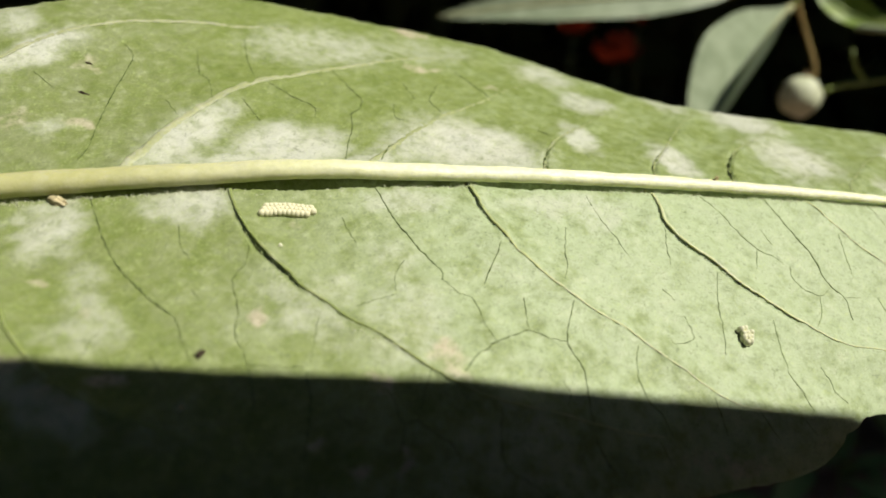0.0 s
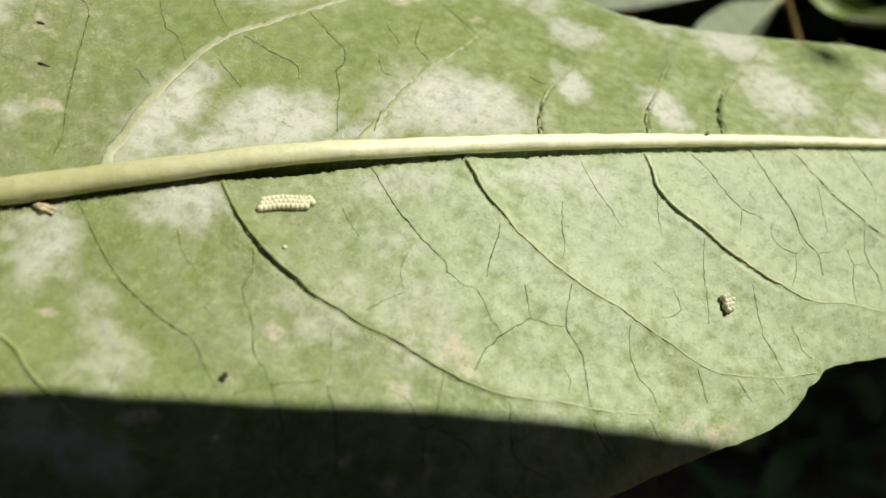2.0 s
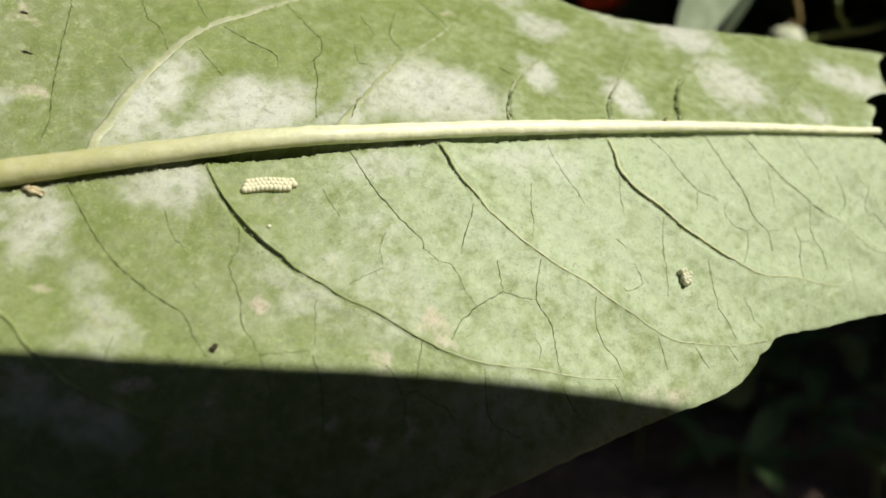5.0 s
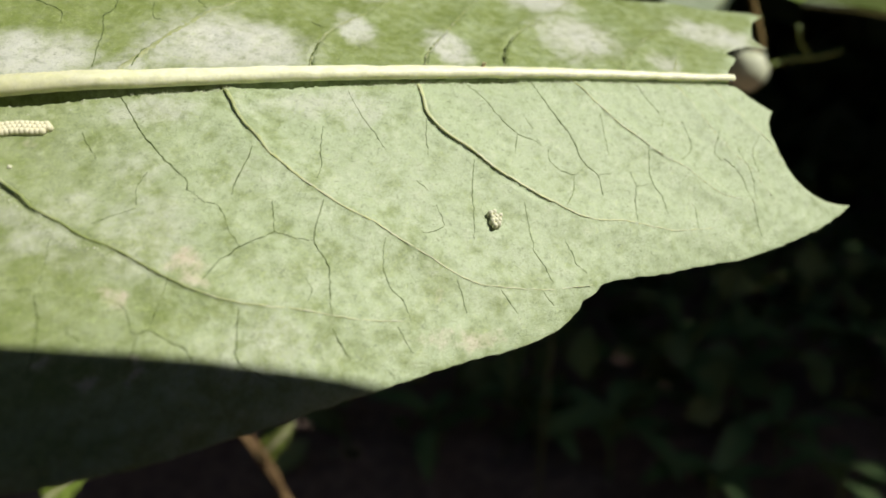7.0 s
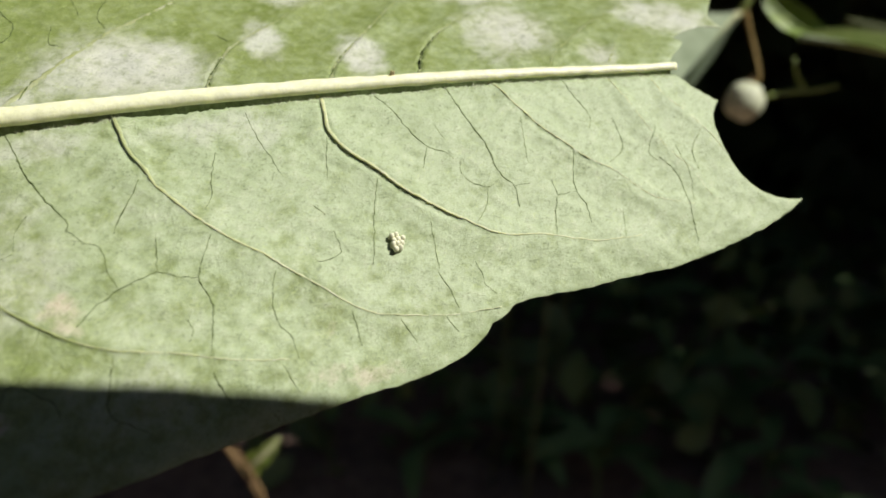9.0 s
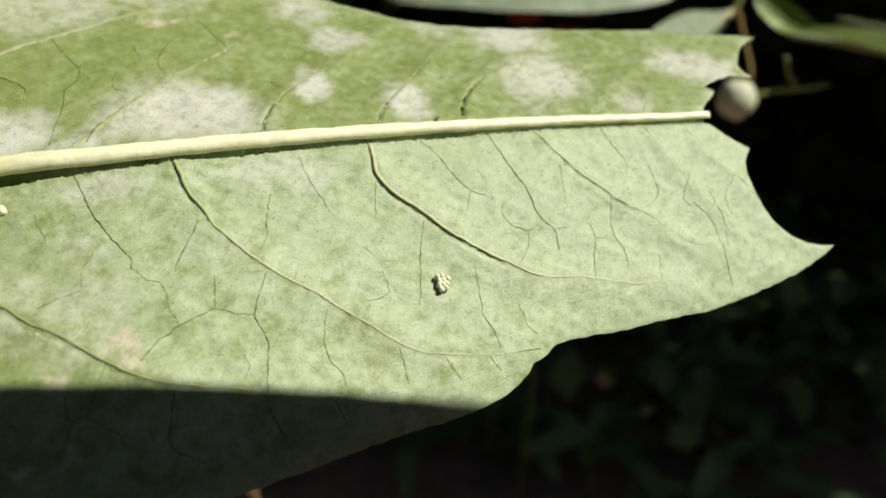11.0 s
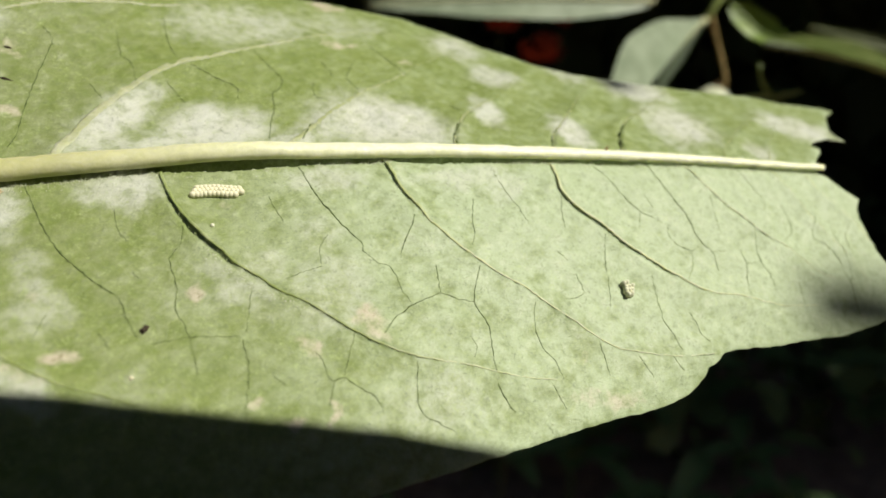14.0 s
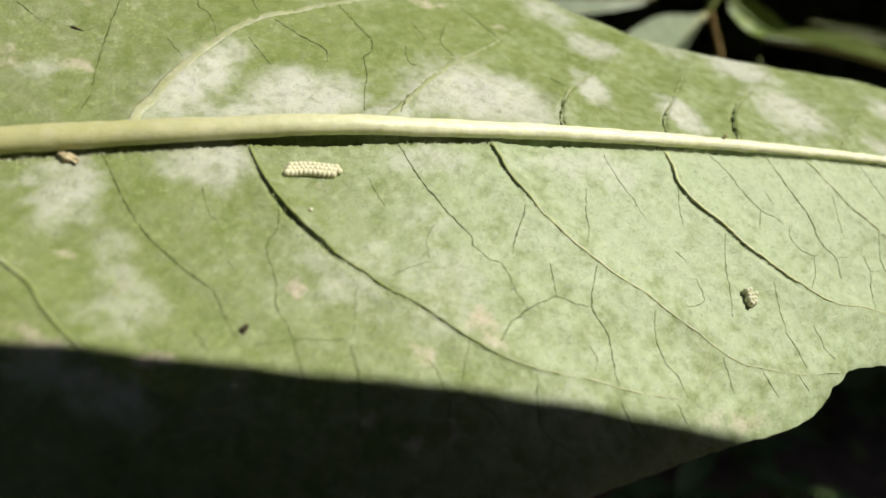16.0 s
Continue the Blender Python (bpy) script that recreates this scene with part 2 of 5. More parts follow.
def rib_material(name, left, right, x0, x1):
    m, nodes, links, b = material(name, 0.42, 0.45)
    b.inputs["Subsurface Weight"].default_value = 0.35
    b.inputs["Subsurface Radius"].default_value = (1.0, 1.0, 0.4)
    b.inputs["Subsurface Scale"].default_value = 0.0006
    tc = nodes.new("ShaderNodeTexCoord")
    sep = nodes.new("ShaderNodeSeparateXYZ")
    links.new(tc.outputs["Object"], sep.inputs[0])
    along = ramp(nodes, links, sep.outputs["X"], x0, x1)
    n = noise_node(nodes, links, 1100, 5, 0.7)
    base = mix(nodes, links, along, left, right)
    felt = noise_node(nodes, links, 330, 6, 0.7)
    base = mix(nodes, links, math_node(nodes, links, "MULTIPLY", ramp(nodes, links, felt.outputs["Fac"], 0.46, 0.64), 0.3), base, (0.66, 0.65, 0.48))
    dark = mix(nodes, links, 0.2, base, (0.3, 0.33, 0.1))
    links.new(mix(nodes, links, ramp(nodes, links, n.outputs["Fac"], 0.62, 0.36), base, dark), b.inputs["Base Color"])
    stripes = nodes.new("ShaderNodeMapping")
    stripes.inputs["Scale"].default_value = (250, 2600, 2600)
    links.new(tc.outputs["Object"], stripes.inputs["Vector"])
    s = nodes.new("ShaderNodeTexNoise")
    s.inputs["Scale"].default_value = 1.0
    s.inputs["Detail"].default_value = 4.0
    links.new(stripes.outputs[0], s.inputs["Vector"])
    under = bump(nodes, links, b, s.outputs["Fac"], 0.2, 0.00012)
    bump(nodes, links, b, n.outputs["Fac"], 0.45, 0.00022, under)
    return m


def plain(name, c1, c2, scale, rough=0.6, spec=0.3, depth=0.0, strength=0.5):
    m, nodes, links, b = material(name, rough, spec)
    n = noise_node(nodes, links, scale, 5, 0.65)
    wide = noise_node(nodes, links, scale * 0.13, 3)
    col = mix(nodes, links, ramp(nodes, links, n.outputs["Fac"], 0.3, 0.7), c1, c2)
    tone = mix(nodes, links, math_node(nodes, links, "MULTIPLY", ramp(nodes, links, wide.outputs["Fac"], 0.45, 0.75), 0.4), col, tuple(0.6 * v for v in c1))
    links.new(tone, b.inputs["Base Color"])
    if depth:
        bump(nodes, links, b, n.outputs["Fac"], strength, depth)
    return m


def foliage(name, c1, c2, rough=0.55):
    """Leaves that differ from one another."""
    m, nodes, links, b = material(name, rough, 0.25)
    g = nodes.new("ShaderNodeNewGeometry")
    n = noise_node(nodes, links, 60, 4)
    col = mix(nodes, links, g.outputs["Random Per Island"], c1, c2)
    links.new(mix(nodes, links, math_node(nodes, links, "MULTIPLY", n.outputs["Fac"], 0.35), col, tuple(0.5 * v for v in c1)), b.inputs["Base Color"])
    return m


M_BLADE = blade_material()
M_RIB = rib_material("midrib", (0.50, 0.49, 0.24), (0.91, 0.92, 0.64), -0.014, 0.026)
M_VEIN = rib_material("lateral_vein", (0.24, 0.295, 0.10), (0.54, 0.58, 0.31), 0.012, 0.032)
M_VEIN_UP = rib_material("arched_vein", (0.39, 0.415, 0.235), (0.32, 0.37, 0.15), -0.004, 0.035)
M_HAIR = plain("leaf_hairs", (0.55, 0.57, 0.40), (0.68, 0.68, 0.54), 900, 0.6, 0.2)
M_FELT = plain("mildew_felt", (0.5, 0.52, 0.38), (0.62, 0.62, 0.5), 900, 0.8, 0.1)
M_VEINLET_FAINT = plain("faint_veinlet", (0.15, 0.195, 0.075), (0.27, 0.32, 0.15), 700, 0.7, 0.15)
M_VEINLET_OR_SHADE = plain("veinlet_or_shade", (0.06, 0.085, 0.022), (0.19, 0.235, 0.09), 700, 0.7, 0.15)
M_EGG = plain("egg_shell", (0.68, 0.65, 0.42), (0.76, 0.73, 0.52), 2500, 0.5, 0.3, 0.00002)
M_EGG_PALE = plain("egg_shell_pale", (0.68, 0.68, 0.48), (0.76, 0.76, 0.57), 2500, 0.5, 0.3, 0.00002)
M_FRASS = plain("frass", (0.035, 0.028, 0.018), (0.08, 0.06, 0.035), 3000, 0.8, 0.2, 0.0001)
M_HUSK = plain("husk", (0.50, 0.42, 0.24), (0.62, 0.54, 0.34), 1500, 0.7, 0.2, 0.0001)
M_SOIL = plain("soil", (0.16, 0.11, 0.085), (0.28, 0.20, 0.16), 55, 0.95, 0.1, 0.01)
M_GREY_LEAF = plain("grey_green_leaf", (0.21, 0.26, 0.16), (0.32, 0.37, 0.25), 180, 0.5, 0.35, 0.0003)
M_PALE_VEIN = plain("pale_vein", (0.42, 0.42, 0.22), (0.5, 0.5, 0.3), 200, 0.55)
M_STEM = plain("green_stem", (0.17, 0.23, 0.05), (0.26, 0.31, 0.09), 160, 0.5, 0.35, 0.0003)
M_BARK = plain("brown_stem", (0.10, 0.062, 0.026), (0.17, 0.11, 0.048), 220, 0.75, 0.2, 0.0006)
M_STALK = plain("dry_stalk", (0.24, 0.165, 0.05), (0.33, 0.235, 0.085), 220, 0.7, 0.2, 0.0004)
M_BUD = plain("pale_bud", (0.50, 0.53, 0.35), (0.60, 0.62, 0.44), 240, 0.55, 0.3, 0.0004)
M_LIME = plain("yellow_green_leaf", (0.13, 0.20, 0.025), (0.22, 0.29, 0.055), 150, 0.5, 0.35, 0.0003)
M_RED = plain("red_petal", (0.30, 0.03, 0.012), (0.42, 0.07, 0.02), 120, 0.6)
M_WEED = plain("weed_leaf", (0.09, 0.165, 0.06), (0.16, 0.23, 0.09), 90, 0.55, 0.3, 0.0004)
M_HERB = foliage("herb_leaves", (0.10, 0.165, 0.06), (0.21, 0.245, 0.09))
M_HEDGE = foliage("hedge_leaves", (0.08, 0.12, 0.04), (0.16, 0.16, 0.07))
M_BODY = plain("black_plastic", (0.02, 0.02, 0.022), (0.03, 0.03, 0.032), 900, 0.45, 0.4, 0.00005)
M_GLASS = plain("dark_lens_glass", (0.01, 0.01, 0.012), (0.015, 0.015, 0.02), 600, 0.08, 0.5)


# ---------------------------------------------------------------- mesh helpers
MM = 0.001


def mesh_from(name, verts, faces, mat, smooth=True):
    me = bpy.data.meshes.new(name)
    me.from_pydata([tuple(v) for v in verts], [], [tuple(f) for f in faces])
    me.materials.append(mat)
    if smooth:
        me.polygons.foreach_set("use_smooth", [True] * len(me.polygons))
    me.update()
    return me


def part(name, me, parent, label=""):
    ob = new(name, me)
    ob.parent = parent
    return tagged(ob, label) if label else ob


def catmull(points, step):
    """A smooth curve through a few control points, sampled about every step."""
    p = np.array(points, float)
    if len(p) == 2:
        p = np.array([p[0], (p[0] + p[1]) / 2, p[1]])
    ext = np.vstack([2 * p[0] - p[1], p, 2 * p[-1] - p[-2]])
    out = []
    for a, b, c, d in zip(ext, ext[1:], ext[2:], ext[3:]):
        n = max(2, int(np.linalg.norm(c - b) / step))
        for t in np.arange(n) / n:
            out.append(0.5 * (2 * b + (c - a) * t + (2 * a - 5 * b + 4 * c - d) * t * t + (3 * b - a - 3 * c + d) * t ** 3))
    out.append(p[-1])
    return np.array(out)


def tube_mesh(name, line, radii, mat, sides=8, up=None, flat=1.0):
    """A tube of varying radius along a line of 3D points; flat squeezes it along up."""
    line = np.array(line, float)
    radii = np.broadcast_to(radii, len(line))
    tangent = np.gradient(line, axis=0)
    tangent /= np.linalg.norm(tangent, axis=1)[:, None] + 1e-12
    up = np.array((0.0, 0.0, 1.0)) if up is None else np.array(up, float)
    side = np.cross(tangent, up)
    side /= np.linalg.norm(side, axis=1)[:, None] + 1e-12
    top = np.cross(side, tangent)
    ang = np.arange(sides) * 2 * np.pi / sides
    ring = line[:, None] + radii[:, None, None] * (np.cos(ang)[None, :, None] * side[:, None] + flat * np.sin(ang)[None, :, None] * top[:, None])
    verts = np.vstack([ring.reshape(-1, 3), line[:1], line[-1:]])
    faces, n = [], len(line)
    for i in range(n - 1):
        for k in range(sides):
            j = (k + 1) % sides
            faces.append((i * sides + k, i * sides + j, (i + 1) * sides + j, (i + 1) * sides + k))
    for k in range(sides):
        j = (k + 1) % sides
        faces.append((n * sides, j, k))
        faces.append((n * sides + 1, (n - 1) * sides + k, (n - 1) * sides + j))
    return mesh_from(name, verts, faces, mat)


def ball_mesh(name, size, mat, rings=8, segs=12, lump=0.0, seed=0, egg=0.0):
    """A closed oval body, lumpy or egg-shaped."""
    verts, faces = [(0, 0, size[2])], []
    for i in range(1, rings):
        th = math.pi * i / rings
        for k in range(segs):
            ph = 2 * math.pi * k / segs
            v = Vector((math.sin(th) * math.cos(ph), math.sin(th) * math.sin(ph), math.cos(th)))
            r = 1 + lump * noise.noise(v * 2.1 + Vector((seed * 3.7, seed, 0))) + egg * v.x * 0.2
            verts.append((v.x * size[0] * r, v.y * size[1] * r, v.z * size[2] * r))
    verts.append((0, 0, -size[2]))
    for k in range(segs):
        faces.append((0, 1 + k, 1 + (k + 1) % segs))
        last = 1 + (rings - 2) * segs
        faces.append((len(verts) - 1, last + (k + 1) % segs, last + k))
    for i in range(rings - 2):
        for k in range(segs):
            a, b = 1 + i * segs + k, 1 + i * segs + (k + 1) % segs
            faces.append((a, a + segs, b + segs, b))
    return mesh_from(name, verts, faces, mat)


def empty(name, m=None):
    ob = new(name)
    ob.empty_display_size = 0.005
    if m is not None:
        ob.matrix_world = m
    return ob


# ---------------------------------------------------------------- the held leaf
# Leaf space: millimetres while building, x along the midrib to the tip, y across, z out of the underside.
def rib_line(x):
    return np.interp(x, (-75, -45, -30, -17, 0, 11, 22, 40, 59, 79), (-4.2, -1.4, 0.0, 0.9, 2.1, 2.45, 2.6, 2.1, 1.45, 0.33))


def rib_radius(x):
    return np.interp(x, (-75, -30, -17, 0, 22, 40, 59, 79), (1.6, 1.3, 1.17, 1.04, 0.85, 0.76, 0.58, 0.44))


def sag(x, y):
    """The lower flank near the stalk end hangs away, 0 to 1."""
    return 1 / (1 + np.exp((x - 8) / 5)) / (1 + np.exp((y + 12) / 4))


def settle(x, y):
    """Marks on the hanging flank lie nearer the midrib."""
    return x, y + 1.0 * float(sag(x, y))


def camber(x, y):
    """The leaf's broad curve, in mm."""
    x, y = np.asarray(x) / 10.0, np.asarray(y) / 10.0
    x = np.clip(x, -3.5, 12)
    h, g = 2 * np.tanh(y / 2), 5 * np.tanh(x / 5)
    k = np.log1p(np.exp(np.minimum(y, 9) * 4)) / 4
    return -2.0 * sag(10 * x, 10 * y) + 10 * (-0.08120 + 0.07304 * x - 0.05928 * y - 0.00642 * x * x + 0.07830 * g * y + 0.03134 * h * h - 0.13502 * k * g + 0.00249 * k * k / (1 + k))


LATERALS = []


def lateral(r0, r1, *pts):
    """A side vein that leaves the midrib, by its first and last radius."""
    pts = list(pts)
    x, y = pts[0]
    root = float(rib_line(x - 0.5))
    if abs(y - root) < 4:
        pts = [(x - 0.3, root + (0.4 if y > root else -0.4)), *pts]
    LATERALS.append((r0, r1, catmull(pts, 0.4)))


lateral(0.17, 0.06, (0.4, 0.6), (0.7, -0.7), (1.7, -3.5), (3.0, -6.0), (4.4, -8.0), (5.6, -9.3), (6.6, -10.7), (8.5, -12.2), (10.2, -13.8), (12.3, -15.2), (14.7, -17.2), (17.2, -19.1), (20.3, -20.7), (22.8, -21.3), (24.8, -21.7), (27.3, -22.5), (29.9, -23.2), (33.9, -23.8))
lateral(0.18, 0.04, (21.8, 1.1), (22.2, -0.3), (22.8, -2.6), (24.1, -5.0), (24.7, -6.5), (26.2, -8.4), (27.8, -10.3), (29.9, -12.3), (32.3, -14.2), (34.7, -16.3), (37.1, -18.3), (38.3, -19.4), (40.7, -21.0), (43.8, -21.7), (47.8, -22.3), (52.2, -22.3))
lateral(0.20, 0.05, (40.2, 0.7), (40.2, -1.1), (40.2, -3.0), (41.2, -5.0), (42.6, -6.6), (44.2, -8.2), (46.2, -10.4), (48.4, -12.2), (50.7, -13.7), (53.7, -15.6), (58.1, -16.3), (63.3, -17.6), (68.5, -17.8))
lateral(0.11, 0.04, (57.7, 0.4), (58.6, -1.6), (60.0, -3.8), (61.5, -5.8), (62.7, -7.0), (64.1, -8.5), (65.6, -9.7), (67.4, -10.9), (69.6, -13.0), (71.7, -14.4), (75.4, -15.5))
lateral(0.09, 0.04, (70.3, -0.1), (71.9, -4.4), (73.8, -8.4), (76.1, -11.5), (77.7, -14.7))
lateral(0.09, 0.04, (75.2, 0.0), (76.4, -3.5), (79.3, -7.1), (81.2, -10.4))
lateral(0.30, 0.08, (-26.0, -2.5), (-20.5, -6.5), (-14.7, -11.7), (-13.1, -14.2), (-11.5, -16.4), (-9.7, -18.3), (-7.5, -19.9), (-5.5, -21.1), (-3.4, -21.9), (-0.5, -23.2))
lateral(0.5, 0.2, (-36.0, 3.0), (-30.0, 10.0), (-21.8, 18.2), (-19.4, 21.0), (-16.3, 23.5), (-12.9, 25.5), (-9.7, 26.5), (-4.6, 27.6), (0.2, 28.2), (5.2, 29.4))
lateral(0.55, 0.15, (-8.3, 4.3), (-7.4, 5.6), (-5.4, 9.2), (-2.2, 13.4), (1.3, 16.9), (5.9, 19.4), (12.1, 22.5), (19.9, 26.7), (26.8, 29.0))
lateral(0.38, 0.12, (12.6, 4.2), (15.9, 7.8), (18.6, 11.1), (22.1, 14.2), (25.3, 16.5), (29.5, 20.4), (34.0, 24.3))
lateral(0.22, 0.10, (30.3, 4.1), (30.9, 6.3), (32.6, 9.3), (34.7, 11.4), (37.8, 13.8), (41.7, 17.9), (44.6, 21.9))
lateral(0.22, 0.10, (42.0, 3.7), (43.0, 6.1), (45.7, 9.4), (48.9, 13.4), (51.5, 16.5), (55.3, 20.2))
lateral(0.22, 0.10, (50.9, 3.4), (52.0, 6.3), (54.6, 9.6), (57.0, 11.6), (60.6, 14.2), (66.3, 18.9))
lateral(0.18, 0.08, (65.1, 2.5), (65.9, 3.9), (67.8, 5.5), (73.1, 9.8), (79.3, 13.3))
lateral(0.16, 0.07, (72.0, 2.4), (76.2, 7.4), (80.2, 11.2))

VEINLETS_AND_SHADE = []


def veinlet_or_shade(r, *pts):
    line = catmull(pts, 0.25)
    if pts[0][1] > 3:
        r *= 1.25
    k = len(VEINLETS_AND_SHADE)
    for i in range(1, len(line) - 1):
        line[i] += 0.13 * np.array([noise.noise(Vector((i * 0.55, k * 7.3, 0))), noise.noise(Vector((i * 0.55, k * 7.3, 9)))]) + 0.06 * np.array([noise.noise(Vector((i * 1.9, k * 3.1, 2))), noise.noise(Vector((i * 1.9, k * 3.1, 7)))])
    VEINLETS_AND_SHADE.append((r, line))


veinlet_or_shade(0.055, (-10.6, -0.1), (-10.0, -1.5), (-8.8, -4.7), (-7.3, -7.7), (-5.8, -9.7), (-4.3, -11.4), (-2.7, -12.8), (-2.3, -13.3), (-1.8, -14.9), (-1.0, -16.9))
veinlet_or_shade(0.040, (2.4, -6.0), (2.2, -7.9), (1.5, -9.1), (1.4, -10.1), (1.9, -12.3), (1.8, -14.6), (2.7, -16.8), (3.0, -18.5), (3.3, -20.6))
veinlet_or_shade(0.030, (-3.2, -3.5), (-2.9, -5.7), (-1.9, -7.3))
veinlet_or_shade(0.030, (-1.5, -10.5), (-1.0, -11.3))
veinlet_or_shade(0.060, (13.1, 1.1), (13.8, -0.9), (14.6, -3.3), (15.8, -5.6), (17.1, -7.6), (17.9, -9.0), (17.8, -9.7))
veinlet_or_shade(0.030, (17.8, -9.7), (19.0, -10.9), (20.2, -11.6), (20.6, -13.8), (21.4, -15.6))
veinlet_or_shade(0.035, (10.0, -2.8), (10.5, -4.5), (11.0, -5.7))
veinlet_or_shade(0.045, (23.6, -5.6), (22.9, -7.1), (21.8, -9.0), (21.3, -10.4))
veinlet_or_shade(0.028, (14.9, -7.6), (14.0, -8.9), (13.9, -10.8))
veinlet_or_shade(0.028, (10.7, -12.3), (12.2, -11.6), (13.9, -11.1))
veinlet_or_shade(0.035, (30.1, -3.8), (29.4, -6.5), (29.3, -7.9), (28.6, -9.5))
veinlet_or_shade(0.030, (33.2, 0.3), (33.5, -1.2), (33.9, -2.8), (34.8, -5.2), (35.4, -7.0))
veinlet_or_shade(0.032, (40.1, -3.6), (39.6, -5.8), (39.4, -7.8))
veinlet_or_shade(0.036, (43.8, -8.6), (42.9, -11.4), (42.4, -13.8), (41.7, -16.6))
veinlet_or_shade(0.040, (24.5, -11.4), (24.4, -13.1), (24.3, -14.4))
veinlet_or_shade(0.045, (24.3, -14.4), (23.0, -15.0), (21.4, -15.6), (19.7, -16.7), (18.3, -18.3))
veinlet_or_shade(0.035, (24.2, -14.4), (25.8, -15.1), (27.4, -15.5))
veinlet_or_shade(0.048, (28.8, -11.8), (28.0, -13.6), (27.4, -15.5), (27.9, -17.0), (28.2, -18.0), (28.0, -19.5), (27.8, -21.3), (27.7, -22.4))
veinlet_or_shade(0.048, (27.6, -23.5), (27.9, -24.6), (28.6, -26.1))
veinlet_or_shade(0.036, (33.5, -15.9), (33.0, -17.4), (32.8, -18.9), (33.0, -20.5), (33.8, -21.7), (34.1, -23.6))
veinlet_or_shade(0.032, (32.8, -23.9), (33.7, -26.2))
veinlet_or_shade(0.040, (15.9, -18.0), (15.1, -19.9), (14.3, -22.1))
veinlet_or_shade(0.040, (12.4, -19.6), (13.0, -20.9), (13.2, -22.1), (13.7, -22.2), (14.3, -22.1), (15.6, -23.1), (16.7, -24.0), (17.0, -25.3))
veinlet_or_shade(0.035, (13.5, -22.4), (12.9, -24.3))
veinlet_or_shade(0.028, (26.1, -18.9), (26.5, -19.9), (26.0, -21.0))
veinlet_or_shade(0.040, (20.7, -21.1), (20.3, -23.4), (20.3, -25.5), (22.7, -27.2))
veinlet_or_shade(0.034, (0.1, -17.6), (3.1, -17.3), (6.6, -17.5))
veinlet_or_shade(0.042, (6.8, -17.8), (7.1, -20.7), (6.6, -24.8))
veinlet_or_shade(0.030, (7.8, -13.3), (7.1, -17.1))
veinlet_or_shade(0.030, (8.9, -21.3), (9.8, -22.3))
veinlet_or_shade(0.026, (-7.3, -14.2), (-8.2, -17.0))
veinlet_or_shade(0.028, (-3.7, -16.3), (-2.8, -18.0))
veinlet_or_shade(0.042, (45.5, 0.5), (46.9, -1.6), (47.8, -3.7), (49.2, -5.8), (50.8, -6.6), (51.5, -7.5))
veinlet_or_shade(0.034, (49.2, -5.8), (48.3, -8.0))
veinlet_or_shade(0.055, (52.6, 1.0), (53.4, -1.9), (54.4, -4.8), (55.0, -6.4), (55.4, -8.6), (56.0, -10.1), (56.7, -11.0), (56.7, -13.1))
veinlet_or_shade(0.034, (52.1, -7.7), (51.9, -9.3), (53.4, -10.4), (54.3, -10.7), (55.7, -9.8))
veinlet_or_shade(0.036, (54.1, -10.8), (53.5, -12.4), (52.1, -14.1))
veinlet_or_shade(0.032, (59.4, -3.9), (59.0, -6.9), (58.7, -8.9))
veinlet_or_shade(0.034, (65.4, 0.2), (65.9, -1.9), (67.0, -4.4), (66.3, -6.0))
veinlet_or_shade(0.042, (63.8, -8.2), (62.9, -12.1), (63.5, -13.7), (63.5, -15.7))
veinlet_or_shade(0.036, (60.7, -10.8), (60.8, -12.4), (60.0, -14.5), (59.5, -16.6))
veinlet_or_shade(0.026, (56.8, -11.0), (58.5, -10.9))
veinlet_or_shade(0.028, (60.8, -12.5), (62.8, -12.3))
veinlet_or_shade(0.026, (50.5, -4.0), (51.1, -5.4))
veinlet_or_shade(0.040, (47.7, -13.4), (47.6, -15.8), (47.5, -17.4), (47.3, -18.0))
veinlet_or_shade(0.046, (47.3, -18.0), (47.8, -19.3), (48.1, -20.3), (48.3, -21.6))
veinlet_or_shade(0.036, (50.9, -17.6), (51.3, -18.9), (51.3, -19.8), (52.1, -20.9))
veinlet_or_shade(0.034, (46.9, -22.1), (47.8, -23.6))
veinlet_or_shade(0.036, (43.0, -21.7), (44.0, -24.0))
veinlet_or_shade(0.036, (39.1, -20.4), (39.2, -22.0), (39.3, -23.4))
veinlet_or_shade(0.030, (38.9, -12.9), (39.2, -14.9), (38.2, -15.5), (37.2, -15.6), (36.8, -15.1))
veinlet_or_shade(0.028, (37.6, -10.3), (38.5, -11.4))
veinlet_or_shade(0.030, (75.5, -8.8), (76.0, -11.9), (75.6, -14.9))
veinlet_or_shade(0.028, (67.4, -14.8), (66.6, -17.5))
veinlet_or_shade(0.042, (-11.2, 22.2), (-10.1, 20.0), (-10.6, 16.8), (-11.3, 12.5), (-11.7, 10.4), (-11.9, 6.9), (-12.5, 4.9))
veinlet_or_shade(0.034, (-4.2, 22.7), (-3.6, 18.6), (-2.5, 17.0), (-2.0, 14.1))
veinlet_or_shade(0.032, (-6.2, 13.4), (-5.0, 11.2))
veinlet_or_shade(0.034, (0.5, 25.6), (1.1, 21.1), (1.9, 18.3))
veinlet_or_shade(0.032, (0.9, 14.4), (2.7, 11.0))
veinlet_or_shade(0.040, (3.4, 17.3), (5.8, 15.5), (7.9, 13.8), (8.0, 12.0))
veinlet_or_shade(0.045, (10.0, 21.2), (11.8, 18.0), (12.9, 16.1), (12.5, 14.1), (11.7, 13.1), (11.6, 10.4), (11.1, 8.3), (10.7, 5.4))
veinlet_or_shade(0.032, (16.3, 15.5), (16.2, 13.0), (17.0, 12.4))
veinlet_or_shade(0.032, (17.9, 20.5), (18.8, 17.0))
